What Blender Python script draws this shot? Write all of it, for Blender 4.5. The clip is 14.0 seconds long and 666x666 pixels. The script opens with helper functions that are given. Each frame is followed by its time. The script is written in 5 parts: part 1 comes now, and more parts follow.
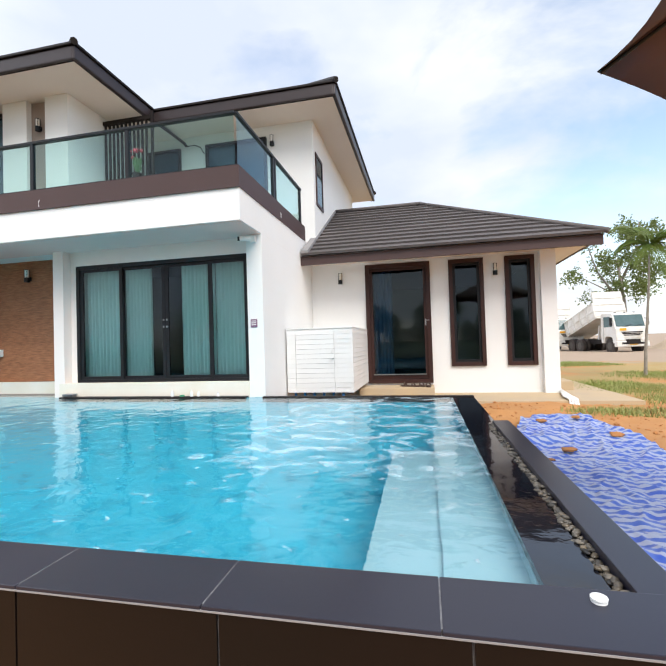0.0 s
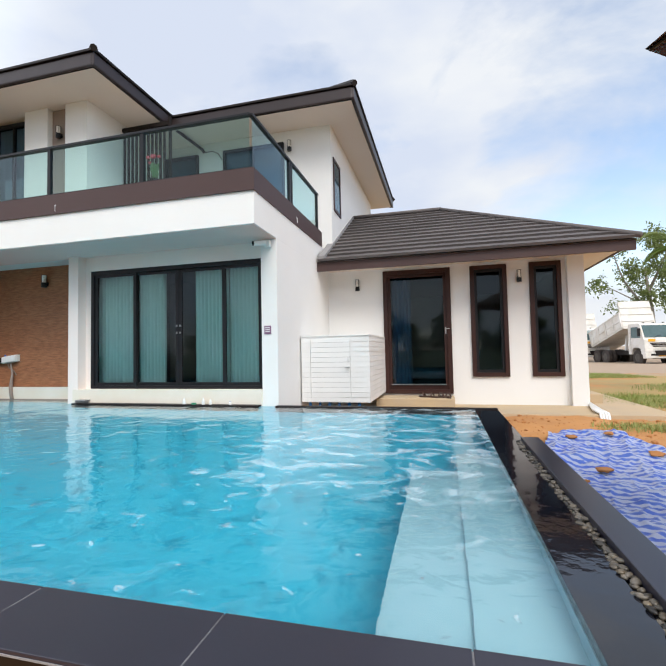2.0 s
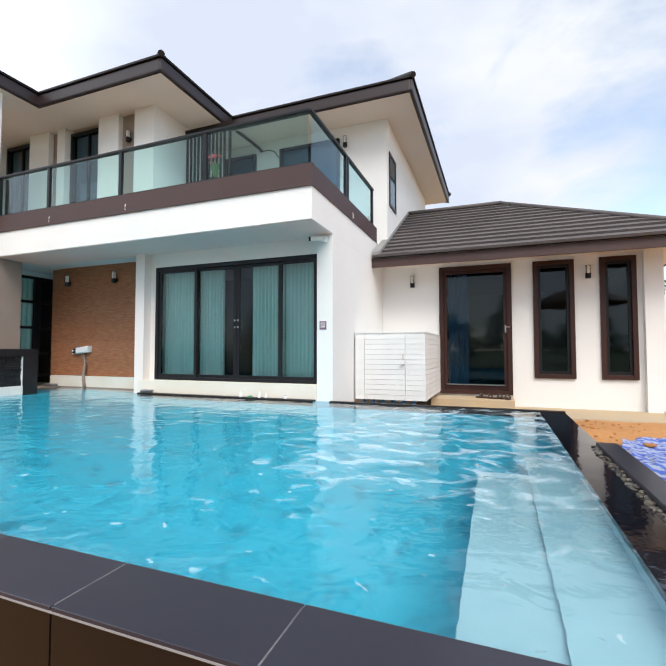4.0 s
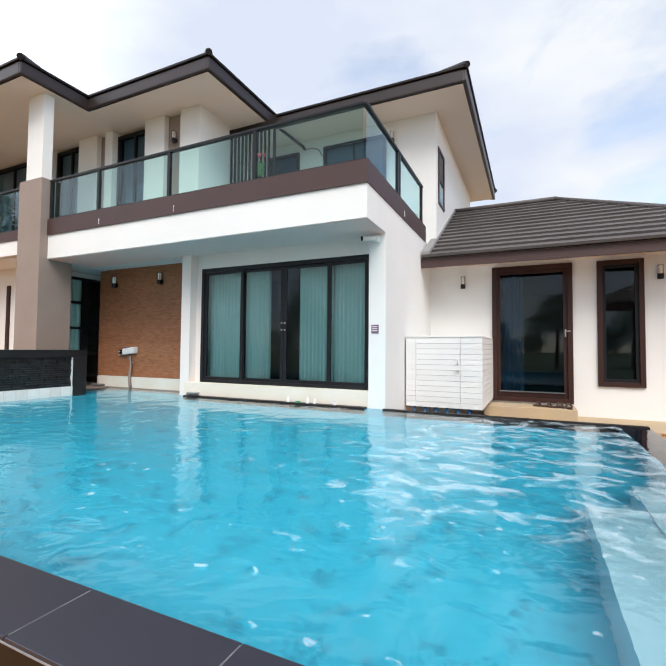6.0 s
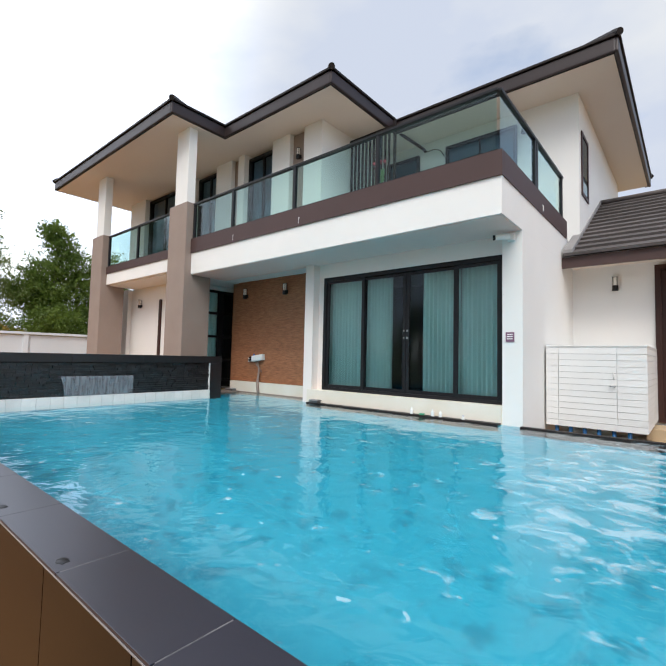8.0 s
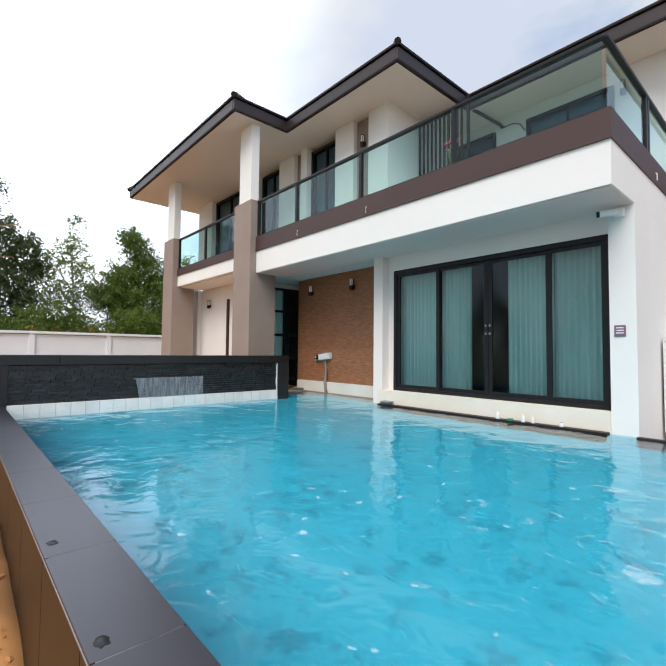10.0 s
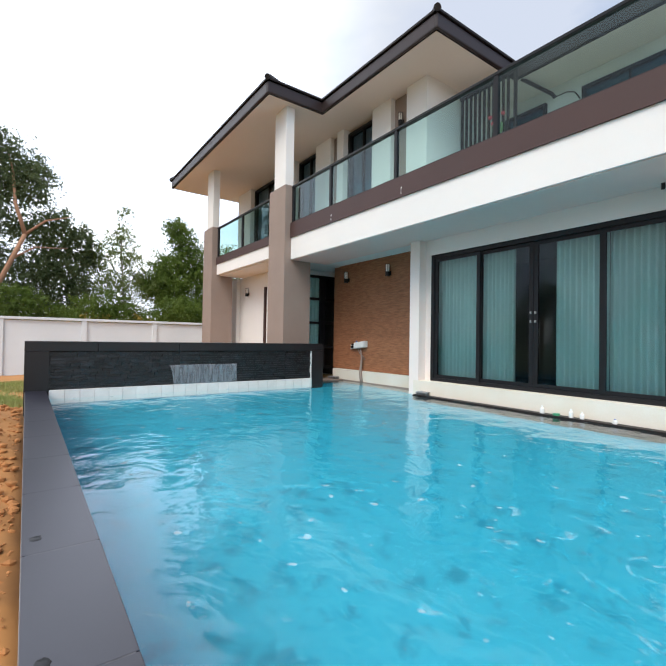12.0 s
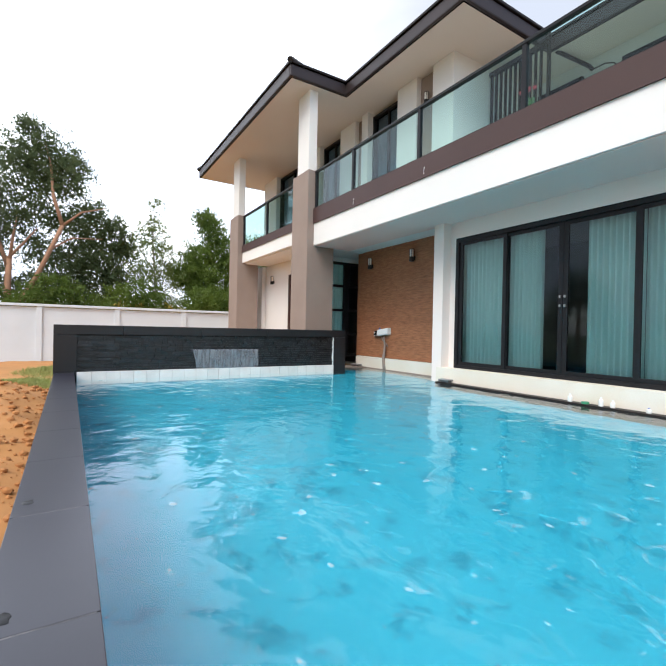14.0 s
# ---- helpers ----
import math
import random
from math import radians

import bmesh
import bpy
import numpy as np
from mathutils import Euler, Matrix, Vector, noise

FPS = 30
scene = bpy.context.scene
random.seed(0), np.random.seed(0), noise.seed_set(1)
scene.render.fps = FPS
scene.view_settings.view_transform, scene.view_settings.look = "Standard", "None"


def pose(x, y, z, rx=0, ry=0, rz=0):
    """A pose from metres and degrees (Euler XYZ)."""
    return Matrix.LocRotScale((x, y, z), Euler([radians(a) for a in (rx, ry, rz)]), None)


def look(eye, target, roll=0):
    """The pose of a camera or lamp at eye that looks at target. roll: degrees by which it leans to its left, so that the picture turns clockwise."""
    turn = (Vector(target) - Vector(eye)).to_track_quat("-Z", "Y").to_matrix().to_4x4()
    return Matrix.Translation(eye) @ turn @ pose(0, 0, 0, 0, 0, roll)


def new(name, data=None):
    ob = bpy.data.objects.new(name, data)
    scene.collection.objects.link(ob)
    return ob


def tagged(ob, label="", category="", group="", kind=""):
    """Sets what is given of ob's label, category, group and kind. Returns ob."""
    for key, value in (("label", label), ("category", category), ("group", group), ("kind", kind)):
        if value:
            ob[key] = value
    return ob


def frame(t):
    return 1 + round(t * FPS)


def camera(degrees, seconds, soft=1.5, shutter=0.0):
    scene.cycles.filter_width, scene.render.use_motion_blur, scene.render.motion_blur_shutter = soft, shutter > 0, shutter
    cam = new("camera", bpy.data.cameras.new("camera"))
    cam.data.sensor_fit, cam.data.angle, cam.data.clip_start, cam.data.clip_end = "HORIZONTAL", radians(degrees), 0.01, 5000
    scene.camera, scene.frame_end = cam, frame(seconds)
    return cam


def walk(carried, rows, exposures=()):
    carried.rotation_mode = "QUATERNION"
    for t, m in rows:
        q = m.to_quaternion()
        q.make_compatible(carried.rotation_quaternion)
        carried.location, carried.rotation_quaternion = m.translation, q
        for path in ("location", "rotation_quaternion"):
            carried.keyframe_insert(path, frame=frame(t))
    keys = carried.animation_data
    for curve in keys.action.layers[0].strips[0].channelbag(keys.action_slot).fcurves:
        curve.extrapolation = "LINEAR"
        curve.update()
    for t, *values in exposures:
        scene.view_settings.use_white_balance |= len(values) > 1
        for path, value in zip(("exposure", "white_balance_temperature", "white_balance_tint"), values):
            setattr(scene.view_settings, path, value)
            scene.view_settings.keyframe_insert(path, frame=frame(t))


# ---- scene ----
cam = camera(75.8, 14.0)
PATH = [
    (0, (0.434, 0.137, 0.805), (-0.061, 2.443, 0.861), -1.8),
    (0.5, (0.420, 0.188, 0.827), (-0.105, 2.487, 0.910), -1.8),
    (1, (0.409, 0.271, 0.799), (-0.105, 2.572, 0.905), -1.6),
    (1.5, (0.402, 0.326, 0.821), (-0.113, 2.626, 0.922), -1.3),
    (2, (0.406, 0.379, 0.801), (-0.182, 2.662, 0.905), -1.2),
    (2.5, (0.414, 0.413, 0.784), (-0.293, 2.662, 0.883), -0.8),
    (3, (0.437, 0.401, 0.762), (-0.387, 2.610, 0.854), -0.6),
    (5.3, (0.015, 0.435, 0.808), (-0.847, 2.630, 0.907), 0.5),
    (5.5, (-0.008, 0.458, 0.820), (-0.900, 2.641, 0.913), 0.5),
    (6, (-0.120, 0.532, 0.846), (-1.114, 2.672, 0.940), 0.5),
    (6.5, (-0.205, 0.585, 0.847), (-1.330, 2.657, 0.948), 0.7),
    (7, (-0.255, 0.637, 0.863), (-1.519, 2.627, 0.979), 0.9),
    (7.5, (-0.284, 0.674, 0.838), (-1.690, 2.565, 0.969), 1.3),
    (8, (-0.361, 0.663, 0.834), (-1.879, 2.465, 0.970), 1.3),
    (10.5, (-0.801, 1.015, 0.897), (-2.608, 2.531, 0.978), 0.6),
    (11, (-0.825, 1.084, 0.890), (-2.664, 2.562, 0.945), 0.7),
    (11.5, (-0.866, 1.074, 0.873), (-2.727, 2.525, 0.916), 0.6),
    (12, (-0.820, 1.187, 0.889), (-2.738, 2.563, 0.927), 0.9),
    (12.5, (-0.804, 1.261, 0.867), (-2.741, 2.610, 0.897), 1.1),
    (13, (-0.819, 1.307, 0.837), (-2.790, 2.605, 0.863), 1.2),
    (13.5, (-0.812, 1.350, 0.806), (-2.805, 2.615, 0.812), 1.4),
    (14, (-0.805, 1.357, 0.798), (-2.813, 2.598, 0.785), 1.2),
]
walk(cam, [(t, look(eye, target, roll)) for t, eye, target, roll in PATH], exposures=[(0.0, 0.54), (1.0, 0.47), (1.5, 0.51), (2.0, 0.34), (3.0, 0.44), (5.5, 0.46), (6.5, 0.35), (7.0, 0.30), (7.5, 0.32), (8.0, 0.22), (10.5, 0.31), (11.0, 0.39), (12.0, 0.30), (12.5, 0.41), (13.0, 0.34), (14.0, 0.46)])

# ---- world and sun ----
world = bpy.data.worlds.new("sky")
scene.world = world
world.use_nodes = True
wn, wl = world.node_tree.nodes, world.node_tree.links
wn.clear()
w_out = wn.new("ShaderNodeOutputWorld")
w_bg = wn.new("ShaderNodeBackground")
w_sky = wn.new("ShaderNodeTexSky")
w_sky.sky_type, w_sky.sun_disc = "NISHITA", False
w_sky.sun_elevation, w_sky.sun_rotation = radians(51), radians(150)
w_dim = wn.new("ShaderNodeMix")
w_dim.data_type, w_dim.blend_type = "RGBA", "MULTIPLY"
w_dim.inputs[0].default_value = 1.0
w_dim.inputs[7].default_value = (0.26, 0.235, 0.21, 1)
w_co = wn.new("ShaderNodeTexCoord")
w_map = wn.new("ShaderNodeMapping")
w_map.inputs["Scale"].default_value = (1.0, 1.0, 2.2)
w_map.inputs["Location"].default_value = (0.35, 0.2, 0.1)
w_noise = wn.new("ShaderNodeTexNoise")
w_noise.inputs["Scale"].default_value, w_noise.inputs["Detail"].default_value = 1.9, 7.0
w_noise.inputs["Roughness"].default_value, w_noise.inputs["Distortion"].default_value = 0.55, 0.35
w_ramp = wn.new("ShaderNodeValToRGB")
w_ramp.color_ramp.elements[0].position, w_ramp.color_ramp.elements[1].position = 0.33, 0.52
w_mix = wn.new("ShaderNodeMix")
w_mix.data_type = "RGBA"
w_cloud = wn.new("ShaderNodeValToRGB")
w_cloud.color_ramp.elements[0].position, w_cloud.color_ramp.elements[1].position = 0.40, 0.62
w_cloud.color_ramp.elements[0].color, w_cloud.color_ramp.elements[1].color = (0.55, 0.605, 0.72, 1), (0.69, 0.715, 0.75, 1)
w_fine = wn.new("ShaderNodeTexNoise")
w_fine.inputs["Scale"].default_value, w_fine.inputs["Detail"].default_value = 2.6, 5.0
wl.new(w_co.outputs["Generated"], w_map.inputs["Vector"])
wl.new(w_map.outputs["Vector"], w_noise.inputs["Vector"])
wl.new(w_map.outputs["Vector"], w_fine.inputs["Vector"])
w_sep, w_east = wn.new("ShaderNodeSeparateXYZ"), wn.new("ShaderNodeMath")
w_east.operation, w_east.inputs[1].default_value = "MULTIPLY_ADD", -0.11  # the cover thins out towards the east
wl.new(w_co.outputs["Generated"], w_sep.inputs[0]), wl.new(w_sep.outputs["X"], w_east.inputs[0])
wl.new(w_noise.outputs["Fac"], w_east.inputs[2]), wl.new(w_east.outputs[0], w_ramp.inputs["Fac"])
wl.new(w_fine.outputs["Fac"], w_cloud.inputs["Fac"])
wl.new(w_sky.outputs["Color"], w_dim.inputs[6])
wl.new(w_ramp.outputs["Color"], w_mix.inputs[0])
wl.new(w_dim.outputs[2], w_mix.inputs[6])
wl.new(w_cloud.outputs["Color"], w_mix.inputs[7])
# the cloud is thinner and brighter low in the west
w_dir, w_dot, w_glow, w_gain = wn.new("ShaderNodeVectorMath"), wn.new("ShaderNodeVectorMath"), wn.new("ShaderNodeMapRange"), wn.new("ShaderNodeVectorMath")
w_dir.operation, w_dot.operation, w_gain.operation = "NORMALIZE", "DOT_PRODUCT", "SCALE"
w_dot.inputs[1].default_value = Vector((-10, -1.2, 5.8)).normalized()
w_glow.interpolation_type = "SMOOTHERSTEP"
w_glow.inputs["From Min"].default_value, w_glow.inputs["From Max"].default_value = 0.72, 0.99
w_glow.inputs["To Min"].default_value, w_glow.inputs["To Max"].default_value = 1.0, 2.6
wl.new(w_co.outputs["Generated"], w_dir.inputs[0]), wl.new(w_dir.outputs[0], w_dot.inputs[0]), wl.new(w_dot.outputs["Value"], w_glow.inputs["Value"])
wl.new(w_mix.outputs[2], w_gain.inputs[0]), wl.new(w_glow.outputs[0], w_gain.inputs["Scale"]), wl.new(w_gain.outputs[0], w_bg.inputs["Color"])
w_bg.inputs["Strength"].default_value = 1.0
wl.new(w_bg.outputs["Background"], w_out.inputs["Surface"])

sun = new("sun", bpy.data.lights.new("sun", "SUN"))
sun.data.energy, sun.data.angle, sun.data.color = 2.3, radians(40), (1.0, 0.965, 0.90)
sun.matrix_world = look((4.5, -8, 11.5), (0, 0, 0))

# ---- materials ----
U = 1.18  # one unit of the plan, in metres


def mat(name, color, rough=0.6, color2=None, scale=3.0, fine=60.0, bump=0.1, metal=0.0, spread=0.5, stretch=(1, 1, 1), per_piece=0.0, spec=0.5):
    """A material of two noise scales between two colours, with bump and a tone that varies from piece to piece."""
    m = bpy.data.materials.new(name)
    m.use_nodes = True
    n, l = m.node_tree.nodes, m.node_tree.links
    b = n["Principled BSDF"]
    color2 = color2 or tuple(c * 0.82 for c in color)
    co, mp = n.new("ShaderNodeTexCoord"), n.new("ShaderNodeMapping")
    mp.inputs["Scale"].default_value = stretch
    big, small = n.new("ShaderNodeTexNoise"), n.new("ShaderNodeTexNoise")
    big.inputs["Scale"].default_value, big.inputs["Detail"].default_value = scale, 6
    small.inputs["Scale"].default_value, small.inputs["Detail"].default_value = fine, 4
    add, ramp, mix = n.new("ShaderNodeMath"), n.new("ShaderNodeValToRGB"), n.new("ShaderNodeMix")
    add.operation = "MULTIPLY_ADD"
    add.inputs[1].default_value = 0.35
    ramp.color_ramp.elements[0].position, ramp.color_ramp.elements[1].position = 0.62 - spread / 2, 0.72 + spread / 2
    mix.data_type = "RGBA"
    mix.inputs[6].default_value, mix.inputs[7].default_value = (*color, 1), (*color2, 1)
    l.new(co.outputs["Object"], mp.inputs["Vector"])
    l.new(mp.outputs["Vector"], big.inputs["Vector"]), l.new(mp.outputs["Vector"], small.inputs["Vector"])
    l.new(small.outputs["Fac"], add.inputs[0]), l.new(big.outputs["Fac"], add.inputs[2])
    l.new(add.outputs[0], ramp.inputs["Fac"]), l.new(ramp.outputs["Color"], mix.inputs[0])
    last = mix.outputs[2]
    if per_piece:
        info, mr, hsv = n.new("ShaderNodeObjectInfo"), n.new("ShaderNodeMapRange"), n.new("ShaderNodeHueSaturation")
        mr.inputs["To Min"].default_value, mr.inputs["To Max"].default_value = 1 - per_piece, 1 + per_piece
        l.new(info.outputs["Random"], mr.inputs["Value"]), l.new(mr.outputs[0], hsv.inputs["Value"]), l.new(last, hsv.inputs["Color"])
        last = hsv.outputs["Color"]
    l.new(last, b.inputs["Base Color"])
    b.inputs["Roughness"].default_value, b.inputs["Metallic"].default_value = rough, metal
    b.inputs["Specular IOR Level"].default_value = spec
    if bump:
        bp = n.new("ShaderNodeBump")
        bp.inputs["Strength"].default_value, bp.inputs["Distance"].default_value = bump, 0.01
        l.new(add.outputs[0], bp.inputs["Height"]), l.new(bp.outputs["Normal"], b.inputs["Normal"])
    return m


def glass(name, tint, gloss=1.0, rough=0.0):
    """A flat pane: it lets tinted light through and mirrors by Fresnel."""
    m = bpy.data.materials.new(name)
    m.use_nodes = True
    n, l = m.node_tree.nodes, m.node_tree.links
    n.remove(n["Principled BSDF"])
    out, tr, gl, mx, fr = n["Material Output"], n.new("ShaderNodeBsdfTransparent"), n.new("ShaderNodeBsdfGlossy"), n.new("ShaderNodeMixShader"), n.new("ShaderNodeFresnel")
    tr.inputs["Color"].default_value = (*tint, 1)
    gl.inputs["Color"].default_value, gl.inputs["Roughness"].default_value = (gloss * 0.86, gloss * 0.97, gloss, 1), rough
    fr.inputs["IOR"].default_value = 1.5
    l.new(fr.outputs["Fac"], mx.inputs[0]), l.new(tr.outputs[0], mx.inputs[1]), l.new(gl.outputs[0], mx.inputs[2]), l.new(mx.outputs[0], out.inputs["Surface"])
    return m


def water_material():
    m = bpy.data.materials.new("pool_water")
    m.use_nodes = True
    n, l = m.node_tree.nodes, m.node_tree.links
    b, out = n["Principled BSDF"], n["Material Output"]
    b.inputs["Base Color"].default_value = (0.80, 0.97, 0.99, 1)
    b.inputs["Roughness"].default_value, b.inputs["IOR"].default_value = 0.02, 1.33
    b.inputs["Transmission Weight"].default_value = 1.0
    co, mp = n.new("ShaderNodeTexCoord"), n.new("ShaderNodeMapping")
    mp.inputs["Scale"].default_value = (1.0, 1.1, 1)
    l.new(co.outputs["Object"], mp.inputs["Vector"])
    height = None
    for size, amount in ((1.1, 1.0), (3.4, 0.42), (9.0, 0.13), (22.0, 0.022)):
        w, ma = n.new("ShaderNodeTexNoise"), n.new("ShaderNodeMath")
        w.inputs["Scale"].default_value, w.inputs["Detail"].default_value, w.inputs["Distortion"].default_value = size, 2, 0.9
        l.new(mp.outputs["Vector"], w.inputs["Vector"])
        ma.operation, ma.inputs[1].default_value = "MULTIPLY_ADD", amount
        l.new(w.outputs["Fac"], ma.inputs[0])
        if height:
            l.new(height, ma.inputs[2])
        height = ma.outputs[0]
    bp = n.new("ShaderNodeBump")
    bp.inputs["Strength"].default_value, bp.inputs["Distance"].default_value = 0.25, 0.085
    l.new(height, bp.inputs["Height"]), l.new(bp.outputs["Normal"], b.inputs["Normal"])
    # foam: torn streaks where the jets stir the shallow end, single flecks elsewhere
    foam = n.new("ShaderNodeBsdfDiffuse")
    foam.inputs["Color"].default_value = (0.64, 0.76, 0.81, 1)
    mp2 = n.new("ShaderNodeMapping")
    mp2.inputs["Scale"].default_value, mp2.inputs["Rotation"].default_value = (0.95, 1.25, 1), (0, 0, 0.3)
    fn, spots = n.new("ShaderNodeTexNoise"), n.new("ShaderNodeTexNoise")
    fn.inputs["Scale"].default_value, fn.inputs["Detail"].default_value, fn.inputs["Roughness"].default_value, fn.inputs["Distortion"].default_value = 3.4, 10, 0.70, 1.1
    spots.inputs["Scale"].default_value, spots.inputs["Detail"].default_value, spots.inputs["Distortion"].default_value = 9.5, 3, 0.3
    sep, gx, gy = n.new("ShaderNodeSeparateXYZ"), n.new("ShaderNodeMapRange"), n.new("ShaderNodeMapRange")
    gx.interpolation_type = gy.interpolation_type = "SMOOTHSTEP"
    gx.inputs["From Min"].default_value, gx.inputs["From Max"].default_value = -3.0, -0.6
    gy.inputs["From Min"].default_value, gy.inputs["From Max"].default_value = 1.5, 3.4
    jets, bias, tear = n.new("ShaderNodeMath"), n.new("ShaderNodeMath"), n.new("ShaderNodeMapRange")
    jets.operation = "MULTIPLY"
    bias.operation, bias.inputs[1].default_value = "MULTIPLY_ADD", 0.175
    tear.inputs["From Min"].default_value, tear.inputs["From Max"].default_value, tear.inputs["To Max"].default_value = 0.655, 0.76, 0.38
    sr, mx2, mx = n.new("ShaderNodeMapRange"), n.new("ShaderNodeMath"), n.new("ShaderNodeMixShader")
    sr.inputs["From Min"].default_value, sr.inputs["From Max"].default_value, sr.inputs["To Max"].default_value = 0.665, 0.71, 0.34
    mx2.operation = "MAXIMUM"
    l.new(co.outputs["Object"], mp2.inputs["Vector"]), l.new(mp2.outputs["Vector"], fn.inputs["Vector"]), l.new(mp.outputs["Vector"], spots.inputs["Vector"])
    l.new(co.outputs["Object"], sep.inputs[0]), l.new(sep.outputs["X"], gx.inputs["Value"]), l.new(sep.outputs["Y"], gy.inputs["Value"])
    l.new(gx.outputs[0], jets.inputs[0]), l.new(gy.outputs[0], jets.inputs[1]), l.new(jets.outputs[0], bias.inputs[0]), l.new(fn.outputs["Fac"], bias.inputs[2])
    l.new(bias.outputs[0], tear.inputs["Value"]), l.new(spots.outputs["Fac"], sr.inputs["Value"])
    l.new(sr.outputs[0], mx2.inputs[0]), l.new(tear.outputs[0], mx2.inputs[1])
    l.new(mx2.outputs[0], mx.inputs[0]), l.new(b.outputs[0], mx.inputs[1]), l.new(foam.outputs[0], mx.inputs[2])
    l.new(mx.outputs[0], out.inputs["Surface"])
    return m


WHITE = mat("white_render", (0.80, 0.79, 0.77), 0.75, (0.74, 0.73, 0.71), 0.8, 90, 0.06)
# the white render again, tinted warm to cancel the pool's cyan bounce
OFFSET_WHITE = mat("bounce_offset_white", (0.82, 0.735, 0.69), 0.75, (0.77, 0.69, 0.645), 0.8, 90, 0.06)
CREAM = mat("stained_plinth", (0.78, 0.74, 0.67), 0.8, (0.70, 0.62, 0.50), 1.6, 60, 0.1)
SOFFIT = mat("soffit_paint", (0.74, 0.665, 0.585), 0.8, (0.70, 0.625, 0.545), 0.7, 50, 0.04)
TAUPE = mat("taupe_render", (0.30, 0.235, 0.20), 0.85, (0.26, 0.20, 0.17), 2.0, 80, 0.12)
BROWN = mat("brown_band", (0.064, 0.031, 0.027), 0.55, (0.053, 0.026, 0.023), 1.5, 60, 0.06)
FASCIA = mat("dark_fascia", (0.012, 0.0085, 0.008), 0.5, (0.017, 0.012, 0.011), 2, 60, 0.05, spec=0.25)
GUTTER = mat("brown_gutter", (0.030, 0.018, 0.018), 0.45, (0.022, 0.014, 0.014), 2, 60, 0.03)
ROOF = mat("slate_tile", (0.115, 0.10, 0.098), 0.7, (0.08, 0.07, 0.068), 1.5, 40, 0.25, per_piece=0.08)
BLACK = mat("black_aluminium", (0.010, 0.011, 0.013), 0.4, (0.014, 0.014, 0.016), 4, 90, 0.02, spec=0.25)
WOODF = mat("brown_frame", (0.050, 0.019, 0.015), 0.45, (0.034, 0.014, 0.011), 2, 40, 0.05, stretch=(1, 1, 0.15), spec=0.3)
CLAD = mat("timber_cladding", (0.42, 0.175, 0.082), 0.65, (0.20, 0.078, 0.035), 4.2, 34, 0.5, stretch=(1.7, 1, 11), spread=0.42, per_piece=0.08)
COPING = mat("dark_porcelain", (0.026, 0.025, 0.038), 0.30, (0.019, 0.019, 0.029), 1.2, 120, 0.0, per_piece=0.05, spec=0.42)
FACE = mat("brown_porcelain", (0.008, 0.005, 0.0045), 0.38, (0.005, 0.004, 0.0035), 1.5, 120, 0.05, per_piece=0.06, spec=0.22)
JOINT = mat("pale_joint", (0.17, 0.165, 0.17), 0.8, (0.06, 0.06, 0.065), 9.0, 60, 0.0, spread=0.2)
GROUT = mat("grey_grout", (0.28, 0.27, 0.27), 0.9)
STONE = mat("black_ledger_stone", (0.0045, 0.005, 0.0065), 0.30, (0.016, 0.017, 0.020), 9, 70, 0.9, per_piece=0.85, spec=0.5)
PORCELAIN = mat("black_porcelain", (0.015, 0.0145, 0.017), 0.34, (0.011, 0.011, 0.013), 1.2, 120, 0.02, per_piece=0.05, spec=0.4)
# the water's depth tint is put into the tile colours, paler on the steps
BASIN = mat("depth_tinted_tile", (0.026, 0.315, 0.445), 0.4, (0.015, 0.215, 0.315), 5.5, 22, 0.05, spread=0.16)
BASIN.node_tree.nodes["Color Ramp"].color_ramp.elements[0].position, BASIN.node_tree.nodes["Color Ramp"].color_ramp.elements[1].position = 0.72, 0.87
STEP = mat("shallow_tinted_tile", (0.25, 0.40, 0.455), 0.4, (0.19, 0.32, 0.38), 2.0, 12, 0.05, per_piece=0.06)
SILL = mat("white_sill_tile", (0.86, 0.81, 0.77), 0.4, (0.72, 0.67, 0.63), 4, 40, 0.05, per_piece=0.06)
CURTAIN = mat("pale_teal_curtain", (0.77, 0.90, 0.88), 0.85, (0.68, 0.81, 0.80), 2, 70, 0.1)
# dark greys put the shade of the unlit rooms into the colour
ROOM = mat("shaded_room_grey", (0.20, 0.21, 0.22), 0.8, (0.16, 0.17, 0.18), 1.0, 30, 0.02)
DARK = mat("indoor_shade", (0.03, 0.035, 0.04), 0.7)
FLOOR_TILE = mat("grey_floor_tile", (0.52, 0.51, 0.49), 0.5, (0.46, 0.45, 0.43), 1.0, 50, 0.03)
CONCRETE = mat("sandy_concrete", (0.50, 0.37, 0.22), 0.9, (0.42, 0.33, 0.23), 1.8, 50, 0.2)
PLASTIC = mat("white_plastic", (0.82, 0.82, 0.80), 0.35, (0.76, 0.76, 0.74), 4, 60, 0.02)
STEEL = mat("brushed_steel", (0.55, 0.55, 0.55), 0.3, metal=1.0)
LAMP = mat("frosted_lamp_glass", (0.80, 0.77, 0.72), 0.25, (0.74, 0.70, 0.65), 4, 60, 0.0)
PANE = glass("clear_pane", (0.80, 0.93, 0.93))
PANE_DARK = glass("tinted_pane", (0.20, 0.33, 0.42))
RAIL_GLASS = glass("green_rail_glass", (0.60, 0.84, 0.82))
CLEAR = glass("pane_back", (0.96, 0.98, 0.97), 0.0)
CLEAR.node_tree.nodes["Fresnel"].inputs["IOR"].default_value = 1.0
WATER = water_material()
WET = mat("wet_black_tile", (0.009, 0.010, 0.015), 0.05, (0.005, 0.006, 0.010), 2.2, 7.0, 0.10, spec=0.6)
WET.node_tree.nodes["Bump"].inputs["Distance"].default_value = 0.05


